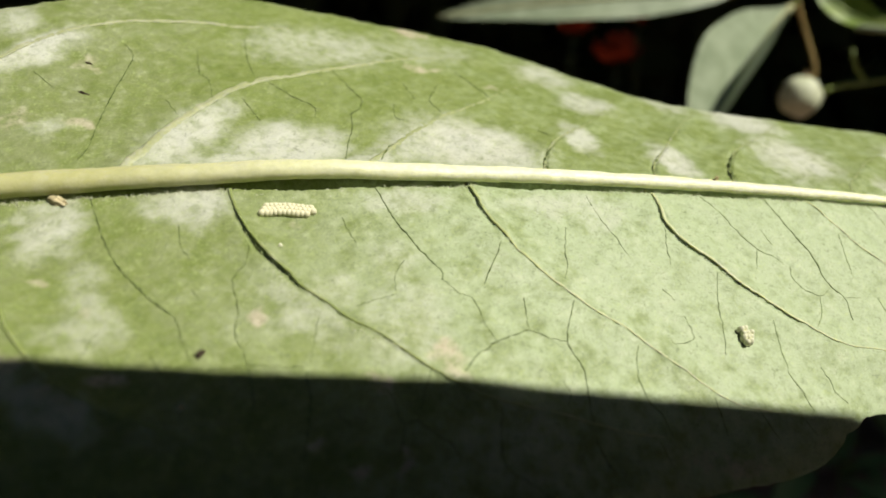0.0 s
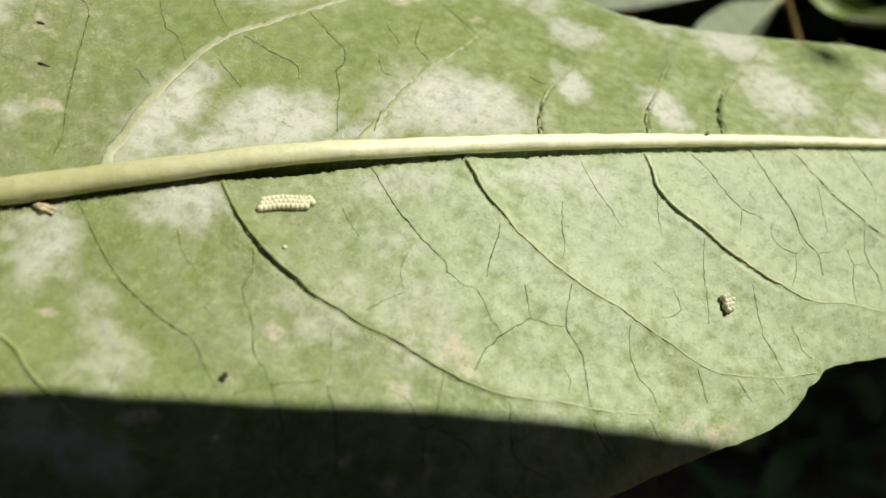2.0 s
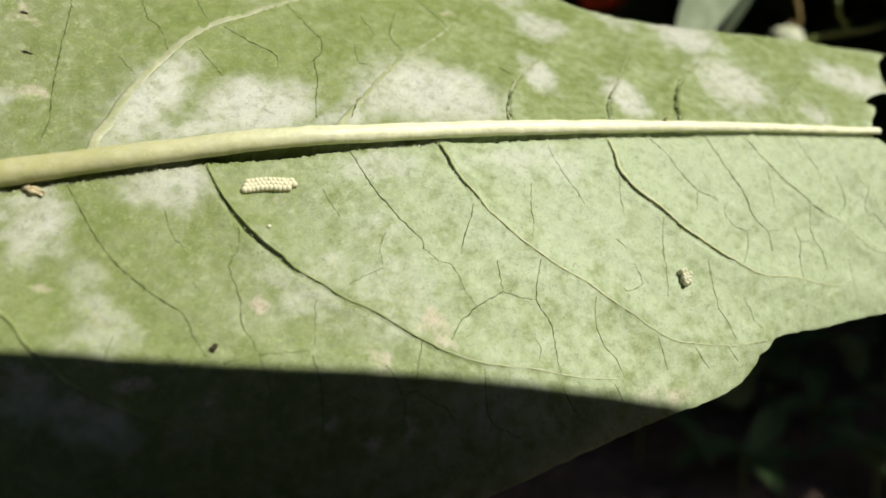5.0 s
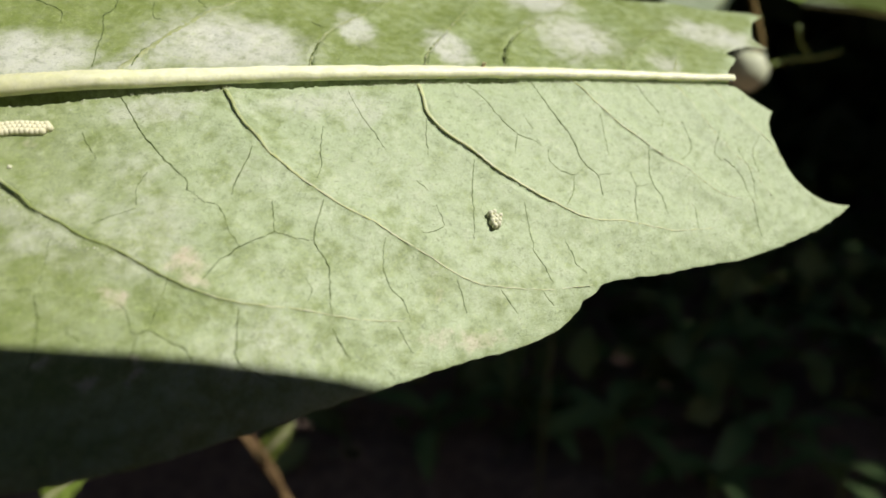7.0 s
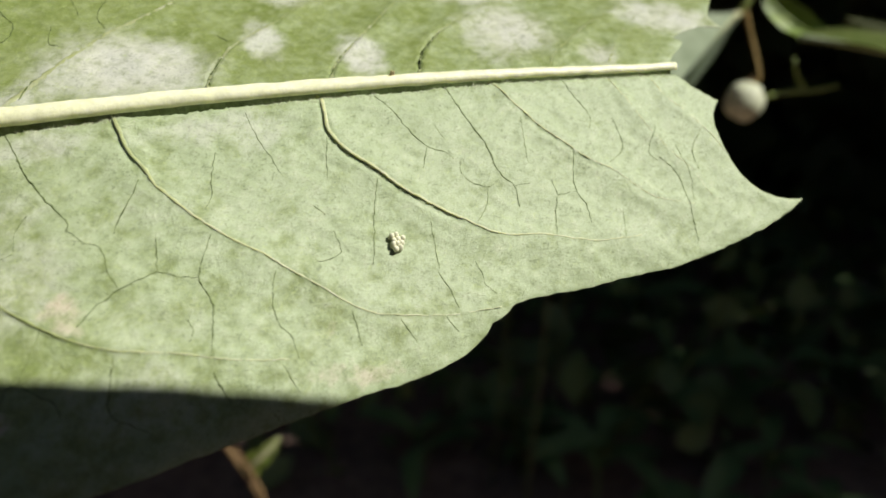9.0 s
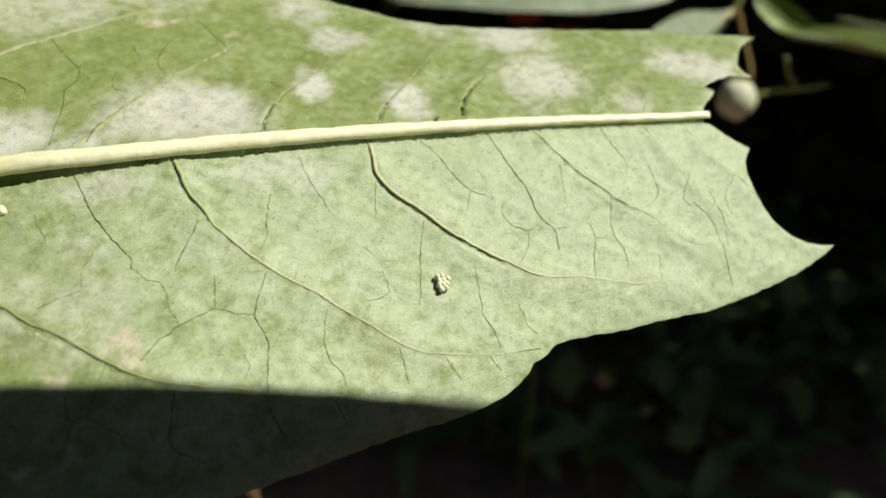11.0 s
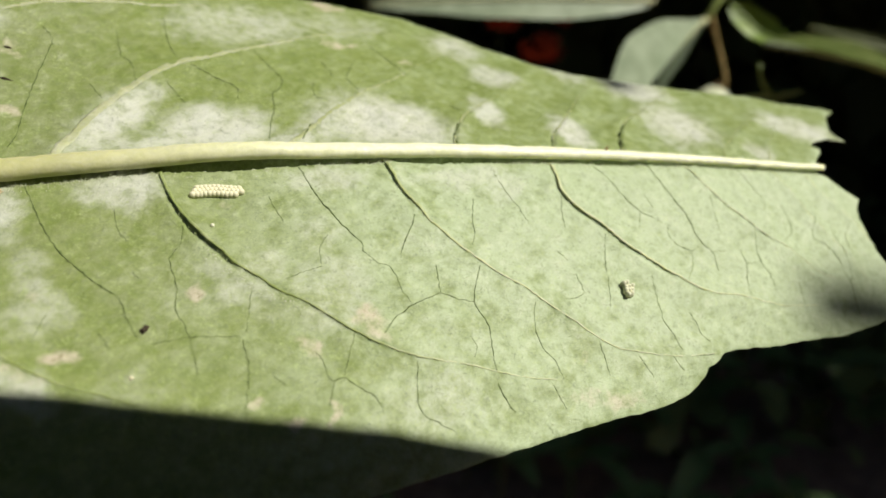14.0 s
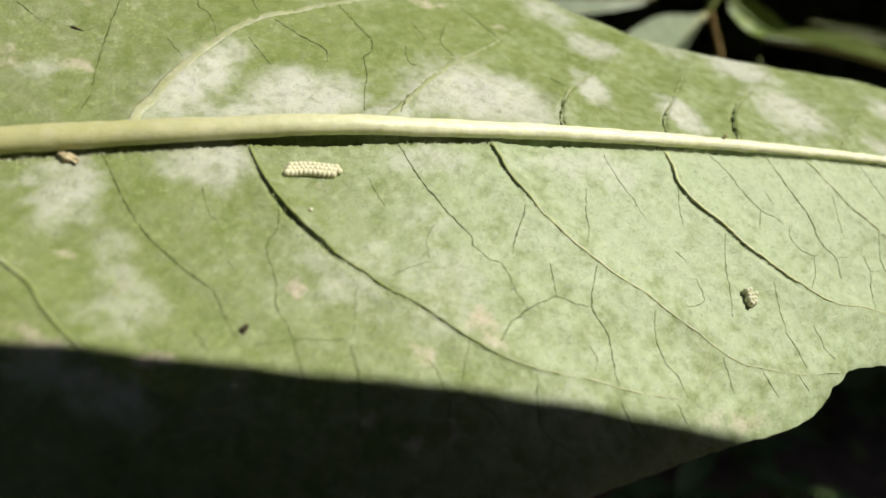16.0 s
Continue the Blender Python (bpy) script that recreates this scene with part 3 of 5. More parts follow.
veinlet_or_shade(0.034, (22.1, 21.2), (20.5, 17.2), (21.3, 14.4))
veinlet_or_shade(0.034, (24.8, 25.0), (26.6, 21.4), (28.0, 18.5))
veinlet_or_shade(0.034, (31.8, 12.5), (32.8, 11.0))
# next three: dark lines drawn as the shadow beside the arched veins' roots
veinlet_or_shade(0.09, (30.4, 4.3), (30.7, 6.1), (31.9, 8.1))
veinlet_or_shade(0.09, (41.9, 4.0), (42.7, 5.7), (44.3, 8.1))
veinlet_or_shade(0.11, (51.0, 3.7), (51.8, 6.0), (54.2, 9.4))
veinlet_or_shade(0.032, (-18.5, 16.7), (-16.4, 14.6))
veinlet_or_shade(0.050, (14.0, 5.2), (14.8, 7.0), (15.4, 7.7))
veinlet_or_shade(0.04, (79.3, -7.3), (77.3, -9.6), (77.2, -11.8))
veinlet_or_shade(0.04, (73.1, -9.8), (74.5, -11.5), (74.9, -14.0))
veinlet_or_shade(0.038, (69.3, -5.1), (69.5, -8.3), (67.4, -9.9))
veinlet_or_shade(0.038, (73.9, -6.6), (72.2, -9.2), (72.9, -10.2))
veinlet_or_shade(0.038, (74.9, -13.8), (74.7, -17.9), (74.6, -19.0))


def margin():
    """The outline: two smooth sides, and the eaten end between them."""
    upper = catmull([(-75, -3), (-62, 1), (-48, 11), (-36, 19.5), (-23.6, 26.5), (-12, 32), (1, 35.8), (12, 36.4), (24, 36.6), (31, 36), (38, 32.8), (45, 28), (52, 24.6), (59, 23), (68, 22.1), (80, 21.0), (90, 19.2), (98.6, 18.2)], 0.3)
    bite_a = catmull([(98.6, 18.2), (94.2, 15.4), (90.9, 11.6), (90.0, 9.4), (90.4, 7.6)], 0.2)
    bite_b = catmull([(90.4, 7.6), (87.7, 8.1), (85.1, 7.4), (82.2, 6.2)], 0.2)
    bite_c = catmull([(82.2, 6.2), (82.8, 4.9), (81.2, 3.3), (79.9, 2.2), (78.8, 0.2), (80.0, -1.9), (81.6, -3.3), (83.0, -4.2)], 0.2)
    bite_d = catmull([(83.0, -4.2), (81.7, -5.6), (81.2, -7.7), (81.6, -10.5), (82.7, -13.3), (84.3, -14.9), (86.4, -15.8), (89.2, -16.2)], 0.2)
    lower_a = catmull([(89.2, -16.2), (86.3, -17.5), (81.8, -19), (77, -20), (71.5, -21), (67.2, -21.1), (62, -21.5), (58, -21.6), (54.2, -21.8), (52.6, -22.7), (51.2, -23.2)], 0.25)
    lower_b = catmull([(51.2, -23.2), (50, -24.3), (47.8, -25.6), (44, -26.6), (37.3, -27.5), (31, -28.6), (22, -30.3), (16.7, -31.2), (10, -32), (-3, -31.6), (-18, -28), (-34, -21), (-50, -12.5), (-62, -7.5), (-75, -5)], 0.3)
    loop = np.vstack([upper[:-1], bite_a[:-1], bite_b[:-1], bite_c[:-1], bite_d[:-1], lower_a[:-1], lower_b])
    # a faintly uneven, nibbled line
    out = loop.copy()
    for i, p in enumerate(loop):
        out[i] += 0.13 * np.array([noise.noise(Vector((p[0] * 0.9, p[1] * 0.9, 3))), noise.noise(Vector((p[0] * 0.9, p[1] * 0.9, 8)))])
    return out


def border_distance(pts, loop):
    """Distance to the outline (positive inside) and the nearest outline point."""
    a, b = loop, np.roll(loop, -1, axis=0)
    ab = b - a
    l2 = (ab ** 2).sum(1) + 1e-12
    dist, near, inside = np.empty(len(pts)), np.empty((len(pts), 2)), np.empty(len(pts), bool)
    for s in range(0, len(pts), 2000):
        p = pts[s : s + 2000]
        t = np.clip(((p[:, None] - a) * ab).sum(2) / l2, 0, 1)
        q = a + t[..., None] * ab
        d = ((p[:, None] - q) ** 2).sum(2)
        k = d.argmin(1)
        dist[s : s + 2000], near[s : s + 2000] = np.sqrt(d[np.arange(len(p)), k]), q[np.arange(len(p)), k]
        cross = (a[:, 1] > p[:, None, 1]) != (b[:, 1] > p[:, None, 1])
        xs = a[:, 0] + (p[:, None, 1] - a[:, 1]) / np.where(np.abs(ab[:, 1]) < 1e-12, 1e-12, ab[:, 1]) * ab[:, 0]
        inside[s : s + 2000] = ((cross & (p[:, None, 0] < xs)).sum(1) % 2) == 1
    return np.where(inside, dist, -dist), near


def line_distance(pts, line):
    d = np.full(len(pts), 1e9)
    box = (pts[:, 0] > line[:, 0].min() - 6) & (pts[:, 0] < line[:, 0].max() + 6) & (pts[:, 1] > line[:, 1].min() - 6) & (pts[:, 1] < line[:, 1].max() + 6)
    sub = pts[box]
    best = np.full(len(sub), 1e9)
    for q in line[::2]:
        best = np.minimum(best, (sub[:, 0] - q[0]) ** 2 + (sub[:, 1] - q[1]) ** 2)
    d[box] = np.sqrt(best)
    return d


# Along each stout vein: how far the blade's tip side stands up, and how deep the crease before it is cut, in mm.
CREASES = {
    0: ((0, 0.04, 0.1, 0.2, 0.28, 0.36, 0.6, 0.8, 1), (0, 0.1, 0.22, 0.38, 0.28, 0.11, 0.12, 0.05, 0), (0, 0.08, 0.2, 0.3, 0.22, 0.08, 0.1, 0.03, 0)),
    1: ((0, 0.03, 0.08, 0.15, 0.2, 0.5, 1), (0, 0.14, 0.2, 0.16, 0.09, 0.09, 0.03), (0, 0.12, 0.2, 0.13, 0.04, 0.05, 0.02)),
    2: ((0, 0.05, 0.15, 0.5, 0.6, 1), (0, 0.1, 0.16, 0.14, 0.04, 0), (0, 0.11, 0.19, 0.17, 0.04, 0)),
    3: ((0, 0.1, 0.3, 0.5, 0.6, 1), (0, 0.04, 0.07, 0.1, 0.03, 0), (0, 0.05, 0.1, 0.12, 0.02, 0)),
    6: ((0, 0.3, 0.6, 1), (0, 0.12, 0.1, 0.02), (0, 0.03, 0.03, 0)),
    10: ((0, 0.1, 0.3, 0.45, 1), (0.1, 0.2, 0.17, 0.12, 0.06), (0.1, 0.22, 0.16, 0.03, 0)),
    11: ((0, 0.1, 0.3, 0.45, 1), (0.1, 0.22, 0.2, 0.12, 0.06), (0.1, 0.25, 0.16, 0.04, 0)),
    12: ((0, 0.1, 0.35, 0.5, 1), (0.1, 0.26, 0.24, 0.14, 0.06), (0.15, 0.32, 0.24, 0.04, 0)),
    13: ((0, 0.3, 1), (0.06, 0.1, 0.03), (0, 0, 0)),
}


SLIT = (
    (-40, -22, -2, 0, 1.5, 4, 9, 12.5, 14, 21, 22.2, 24, 33, 38, 40.6, 43, 55, 58, 80),
    (0.1, 0.35, 0.3, 0.1, 0.6, 1, 1, 0.6, 0.3, 0.35, 0.1, 0.6, 0.5, 0.2, 0.1, 0.42, 0.35, 0.15, 0.05),
)


def crease(pts, line, keys, lips, cuts, seed):
    """A step along a vein: raised on its tip side, a narrow ragged cut on the other."""
    out = np.zeros(len(pts))
    sel = np.where((pts[:, 0] > line[:, 0].min() - 5) & (pts[:, 0] < line[:, 0].max() + 5) & (pts[:, 1] > line[:, 1].min() - 5) & (pts[:, 1] < line[:, 1].max() + 5))[0]
    tan = np.gradient(line, axis=0)
    tan /= np.linalg.norm(tan, axis=1)[:, None] + 1e-9
    run = np.concatenate([[0], np.cumsum(np.linalg.norm(np.diff(line, axis=0), axis=1))])
    tipward = 1 if line[-1][1] < line[0][1] else -1
    for s in range(0, len(sel), 4000):
        i = sel[s : s + 4000]
        d = pts[i][:, None] - line[None]
        k = (d ** 2).sum(2).argmin(1)
        n = np.arange(len(i))
        off, t = d[n, k], tan[k]
        side = (off[:, 1] * t[:, 0] - off[:, 0] * t[:, 1]) * tipward
        along = run[k] + (off * t).sum(1)
        beyond = np.abs((off * t).sum(1))
        side = side + 0.05 * np.sin(along * 3.1 + seed) + 0.045 * np.sin(along * 7.7 + 2 * seed) + 0.035 * np.sin(along * 15.3)
        a = along / run[-1]
        lip = np.interp(a, keys, lips) / (1 + np.exp(-side / 0.06)) * np.exp(-((np.maximum(side, 0) / 2.2) ** 2))
        cut = np.interp(a, keys, cuts) * np.exp(-(((side + 0.14) / 0.15) ** 2))
        out[i] = (lip - cut) * np.exp(-((np.maximum(beyond - 0.3, 0) / 0.5) ** 2)) * (np.abs(side) < 5)
    return out


def swell(pts):
    """Raised along the veins, sunk between them, in mm."""
    near = np.full(len(pts), 1e9)
    for r0, r1, line in LATERALS:
        near = np.minimum(near, line_distance(pts, line) / (0.55 + 0.9 * min(1.0, r0 / 0.3)))
    near = np.minimum(near, np.abs(pts[:, 1] - rib_line(pts[:, 0])) / 2.2)
    ridge = 0.22 * np.exp(-((near / 1.5) ** 2))
    # furrow beside the midrib's lower flank
    off = pts[:, 1] - (rib_line(pts[:, 0]) - 0.75 * rib_radius(pts[:, 0]))
    off = off + 0.05 * np.sin(pts[:, 0] * 4.1) + 0.05 * np.sin(pts[:, 0] * 9.7) + 0.03 * np.sin(pts[:, 0] * 17)
    ridge -= (0.42 + 0.3 * np.exp(-(((pts[:, 0] - 7) / 5) ** 4)) - 0.22 / (1 + np.exp(pts[:, 0] * 1.5))) * np.exp(-((off / 0.5) ** 2))
    # the slit under the midrib's overhanging lower flank, wider and narrower by turns
    slit = np.interp(pts[:, 0], SLIT[0], SLIT[1])
    ridge -= 2.3 * slit * np.exp(-(((off + 0.2) / (0.18 + 0.17 * slit)) ** 4))
    for k, (keys, lips, cuts) in CREASES.items():
        ridge = ridge + crease(pts, LATERALS[k][2], keys, lips, cuts, k)
    u, v = pts[:, 0], pts[:, 1]
    quilt = 0.10 * np.sin(u * 0.61 + 1.3 * np.sin(v * 0.37)) * np.sin(v * 0.73 + 1.1 * np.sin(u * 0.29))
    quilt += 0.045 * np.sin(u * 1.7 + 2 * np.sin(v * 0.9)) * np.sin(v * 1.9 + 1.5 * np.sin(u * 0.8))
    return ridge + quilt


def height(pts):
    pts = np.atleast_2d(np.asarray(pts, float))
    return camber(pts[:, 0], pts[:, 1]) + swell(pts) - 0.1


PATCHES, SCARS = [], []


def mildew(x, y, rx, ry, turn, s):
    PATCHES.append((*settle(x, y), rx, ry, radians(turn), s))


def scar(x, y, rx, ry, turn, s):
    SCARS.append((*settle(x, y), rx, ry, radians(turn), s))


mildew(-3.8, 8.2, 6.2, 2.4, 55, 0.95)
mildew(5.4, 7.0, 5.3, 3.6, 4, 1)
mildew(23.3, 8.4, 7.2, 4.7, -14, 1)
mildew(16.9, 8.1, 6.2, 2.4, 50, 0.7)
mildew(-19.1, 19.6, 5.0, 1.8, 44, 1)
mildew(9.1, 26.6, 8.5, 4.7, 14, 0.6)
mildew(21.0, 29.6, 7.9, 4.4, 12, 0.45)
mildew(37.2, 27.8, 4.0, 4.2, -62, 0.7)
mildew(40.3, 20.1, 3.4, 3.0, -24, 0.8)
mildew(36.2, 10.9, 1.9, 3.5, 6, 0.8)
mildew(45.6, 6.8, 2.2, 3.4, 5, 0.95)
mildew(62.1, 19.7, 5.0, 4.3, -5, 0.9)
mildew(62.7, 9.9, 5.0, 5.0, -44, 0.9)
mildew(52.4, 22.6, 3.2, 2.8, -26, 0.6)
mildew(83.9, 10.7, 6.2, 3.9, -16, 0.9)
mildew(71.5, 3.6, 1.9, 2.2, -3, 0.8)
mildew(59.4, 5.1, 2.6, 1.9, -2, 0.5)
mildew(-21.7, 24.6, 2.3, 2.8, 29, 0.6)
mildew(-16.0, 9.4, 2.3, 1.0, 13, 0.5)
mildew(-12.5, -5.2, 2.4, 4.7, -2, 0.85)
mildew(-2.9, -1.4, 3.6, 2.8, 0, 0.85)
mildew(-12.7, -19.4, 2.3, 1.5, -38, 0.6)
mildew(-8.7, -21.7, 3.2, 1.6, -32, 0.7)
mildew(-8.3, -14.2, 3.3, 3.0, 0, 0.5)
mildew(6.6, -12.1, 2.2, 2.8, -39, 0.6)
mildew(14.3, -13.8, 5.6, 4.0, -36, 0.5)
mildew(33.1, -11.5, 9.8, 7.1, 0, 0.2)
mildew(43.5, -19.1, 10.2, 4.4, -10, 0.2)
mildew(20.7, -25.0, 6.3, 2.3, -3, 0.4)
mildew(15.6, -0.6, 4.5, 1.6, 1, 0.6)
mildew(30.0, -1.1, 6.5, 1.7, 2, 0.6)
mildew(-1.0, -22.5, 4.6, 2.1, 22, 0.3)
mildew(25.6, -10.0, 6.7, 4.6, -9, 0.25)
mildew(53.0, -9.4, 10.9, 6.9, -28, 0.18)
mildew(68.7, -17.1, 6.4, 3.4, -7, 0.2)
mildew(5.0, -7.5, 4.5, 3.0, -30, -0.3)
mildew(9.0, -4.5, 4.0, 3.0, -30, -0.32)
mildew(-8.5, -9.0, 4.0, 3.5, 0, -0.3)
mildew(-13.5, -10.5, 3.0, 3.0, 0, -0.35)
mildew(-5.0, -6.0, 3.0, 3.5, -30, -0.2)
mildew(22.5, -16.0, 4.5, 4.5, 0, -0.3)
mildew(26.0, -4.0, 2.5, 2.5, 0, -0.25)
mildew(10.0, -22.0, 8.0, 4.0, 0, -0.25)
mildew(62.3, -15.0, 1.6, 1.8, 0, -0.9)
mildew(53.0, -20.5, 3.0, 1.4, -20, -0.6)
mildew(-6.0, -4.5, 8.0, 4.0, 0, 0.14)
mildew(-9.5, -11.5, 7.0, 5.0, -35, 0.1)
mildew(2.0, -12.0, 3.5, 4.5, -40, 0.22)
mildew(9.5, -15.5, 6.0, 3.0, -38, 0.2)
mildew(-14.0, -8.0, 3.5, 6.0, 0, 0.2)
mildew(4.0, -20.0, 5.0, 2.5, -20, 0.1)
mildew(24.5, -19.5, 4.5, 3.0, -15, 0.22)
# no mildew: a darker tint standing in for shading where the blade slopes away
mildew(7.0, -7.0, 7.0, 4.5, -35, -0.2)
mildew(6.8, -13.2, 4.4, 1.6, -42, 0.5)
mildew(13.5, -15.2, 1.5, 3.0, -20, 0.5)
mildew(33.6, -2.2, 3.0, 2.2, 0, 0.5)
mildew(23.1, -24.1, 2.2, 3.5, 20, 0.4)
mildew(14.0, -1.1, 2.5, 1.5, -30, 0.4)
mildew(-7.0, -8.0, 6.0, 5.0, -30, -0.15)
mildew(-12.5, -6.0, 2.6, 1.8, -20, 0.5)
mildew(-7.8, -13.1, 3.0, 1.4, -40, 0.55)
mildew(-9.1, -9.7, 1.4, 2.2, 20, 0.4)
mildew(-14.1, -2.3, 2.6, 1.6, 10, 0.6)
mildew(-3.5, 0.9, 1.6, 2.4, 30, 0.4)
mildew(9.1, -11.0, 2.2, 1.6, -40, 0.5)
mildew(14.1, -7.3, 2.4, 1.8, -30, 0.4)
mildew(0.0, 4.9, 6.5, 1.3, 4, 0.85)
mildew(12.0, 5.0, 5.0, 1.1, 2, 0.7)
scar(17.0, -16.3, 1.3, 1.2, 0, 1.0)
scar(17.8, -18.0, 0.9, 1.6, 30, 0.9)
scar(-6.2, -19.4, 1.4, 0.8, 0, 1.0)
scar(11.7, -19.2, 1.2, 0.9, 0, 0.7)
scar(38.5, -25.6, 4.5, 1.0, -6, 0.7)
scar(20.3, 24.5, 3.0, 0.8, 8, 0.7)
scar(20.3, 35.0, 2.2, 1.6, -10, 1.0)
scar(-12.9, 9.7, 1.6, 0.7, -8, 0.8)
scar(-14.2, 18.4, 1.6, 1.4, -20, 0.6)
scar(-20.0, 10.0, 3.0, 1.8, 10, 0.6)
scar(-13.5, -17.5, 2.5, 1.3, -38, 0.7)
scar(-9.0, -20.5, 2.5, 1.0, -34, 0.5)
scar(29.0, 21.5, 1.3, 0.9, 20, 0.5)
scar(37.0, -21.6, 0.8, 0.7, 0, 0.6)
scar(3.3, -13.8, 0.6, 0.9, 20, 0.9)
scar(12.0, -19.0, 1.0, 0.6, 0, 0.8)
scar(10.2, -25.6, 0.7, 0.6, 0, 0.9)
scar(13.1, -25.3, 0.5, 1.2, 0, 0.9)
scar(-11.9, -10.3, 0.9, 0.4, 0, 0.8)
scar(-8.8, -13.3, 0.7, 0.6, 20, 0.7)
scar(5.8, -3.4, 0.8, 0.5, -40, 0.6)
scar(7.4, -24.0, 0.5, 0.6, 0, 0.8)


def field(pts, blobs):
    out = np.zeros(len(pts))
    u, v = pts[:, 0], pts[:, 1]
    wu = u + 0.3 * np.sin(v * 1.3 + 0.4 * u) + 0.15 * np.sin(v * 3.1 - u)
    wv = v + 0.3 * np.sin(u * 1.1 - 0.6 * v) + 0.15 * np.sin(u * 2.7 + v)
    for x, y, rx, ry, a, s in blobs:
        p, q = wu - x, wv - y
        r = np.hypot((p * math.cos(a) + q * math.sin(a)) / rx, (q * math.cos(a) - p * math.sin(a)) / ry)
        f = np.clip((1.75 - r) / 1.4, 0, 1)
        f = f * f * (3 - 2 * f) * s
        out = np.maximum(out, f) if s > 0 else out + f
    return out


def build_blade(leaf):
    loop = margin()
    gx, gy = np.concatenate([np.arange(-76, -24, 0.6), np.arange(-24, 99.5, 0.21)]), np.arange(-33, 38, 0.21)
    u, v = np.meshgrid(gx, gy, indexing="ij")
    pts = np.stack([u.ravel(), v.ravel()], 1)
    # exact only near the margin
    cx, cy = np.arange(-78, 102, 2.0), np.arange(-36, 42, 2.0)
    cu, cv = np.meshgrid(cx, cy, indexing="ij")
    rough = border_distance(np.stack([cu.ravel(), cv.ravel()], 1), loop[::2])[0].reshape(len(cx), len(cy))
    sd = rough[np.rint((pts[:, 0] + 78) / 2).astype(int), np.rint((pts[:, 1] + 36) / 2).astype(int)]
    near = pts.copy()
    rim = np.abs(sd) < 3.5
    sd[rim], near[rim] = border_distance(pts[rim], loop)
    ny = len(gy)
    i, j = np.meshgrid(np.arange(len(gx) - 1), np.arange(ny - 1), indexing="ij")
    quads = np.stack([i * ny + j, (i + 1) * ny + j, (i + 1) * ny + j + 1, i * ny + j + 1], -1).reshape(-1, 4)
    quads = quads[(sd[quads] > 0).any(1)]
    out = sd <= 0
    pts[out] = near[out]
    sd = np.maximum(sd, 0)
    used = np.unique(quads)
    index = np.full(len(pts), -1)
    index[used] = np.arange(len(used))
    quads, pts, sd = index[quads], pts[used], sd[used]
    z = height(pts)
    thick = 0.2 * np.sqrt(np.clip(sd / 0.35, 0, 1))
    # the margin curls a little away
    z -= 0.25 * np.exp(-((sd / 1.2) ** 2)) * np.clip((84 - pts[:, 0]) / 14, 0, 1)
    n = len(pts)
    verts = np.vstack([np.column_stack([pts, z + thick * 0.5]), np.column_stack([pts, z - thick * 1.2 - 0.02])]) * MM
    faces = np.vstack([quads, quads[:, ::-1] + n])
    me = bpy.data.meshes.new("blade")
    me.from_pydata(verts.tolist(), [], faces.tolist())
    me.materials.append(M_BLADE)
    me.polygons.foreach_set("use_smooth", [True] * len(me.polygons))
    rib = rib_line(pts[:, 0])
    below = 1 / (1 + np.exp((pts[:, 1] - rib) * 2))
    bloom_sheen = below * (1 - 0.36 * np.clip((-7 - pts[:, 1]) / 14, 0, 1)) * (0.42 + 0.74 * np.clip((pts[:, 0] + 6) / 42, 0, 1)) + (1 - below) * (0.21 + 0.14 * np.clip((pts[:, 0] - 25) / 30, 0, 1) + 0.42 * np.clip((1 - pts[:, 0]) / 12, 0, 1))
    # paler margin; the tipward rise below the midrib paints in sunny sheen
    bloom_sheen += 0.25 * np.exp(-((sd / 1.2) ** 2)) + 0.32 * below * np.clip((pts[:, 0] - 42) / 25, 0, 1)
    white = field(pts, PATCHES)
    bloom_sheen = np.clip(bloom_sheen + np.minimum(white, 0), 0, 1.3)
    for key, values in (("mildew", np.clip(white, 0, 1.2)), ("bloom_sheen", bloom_sheen), ("scar", field(pts, SCARS))):
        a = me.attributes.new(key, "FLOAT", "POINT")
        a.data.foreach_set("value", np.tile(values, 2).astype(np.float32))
    me.update()
    return part("blade", me, leaf, "pale green leaf underside with white mildew patches")


def roughened(me, amount, scale):
    """Vertex places with a little natural unevenness."""
    out = []
    for v in me.vertices:
        out += list(v.co + amount * noise.noise_vector(v.co * scale))
    return out


def crust(rng, root, size, verts, faces):
    """One crumb of mildew: a small uneven octahedron."""
    x, y, z = root
    b = len(verts)
    for dx, dy, dz in ((1, 0, 0), (0, 1, 0), (-1, 0, 0), (0, -1, 0), (0, 0, 1), (0, 0, -0.6)):
        s = size * rng.uniform(0.6, 1.3)
        verts.append((x + dx * s, y + dy * s, z + dz * s))
    for k in range(4):
        faces += [(b + k, b + (k + 1) % 4, b + 4), (b + (k + 1) % 4, b + k, b + 5)]


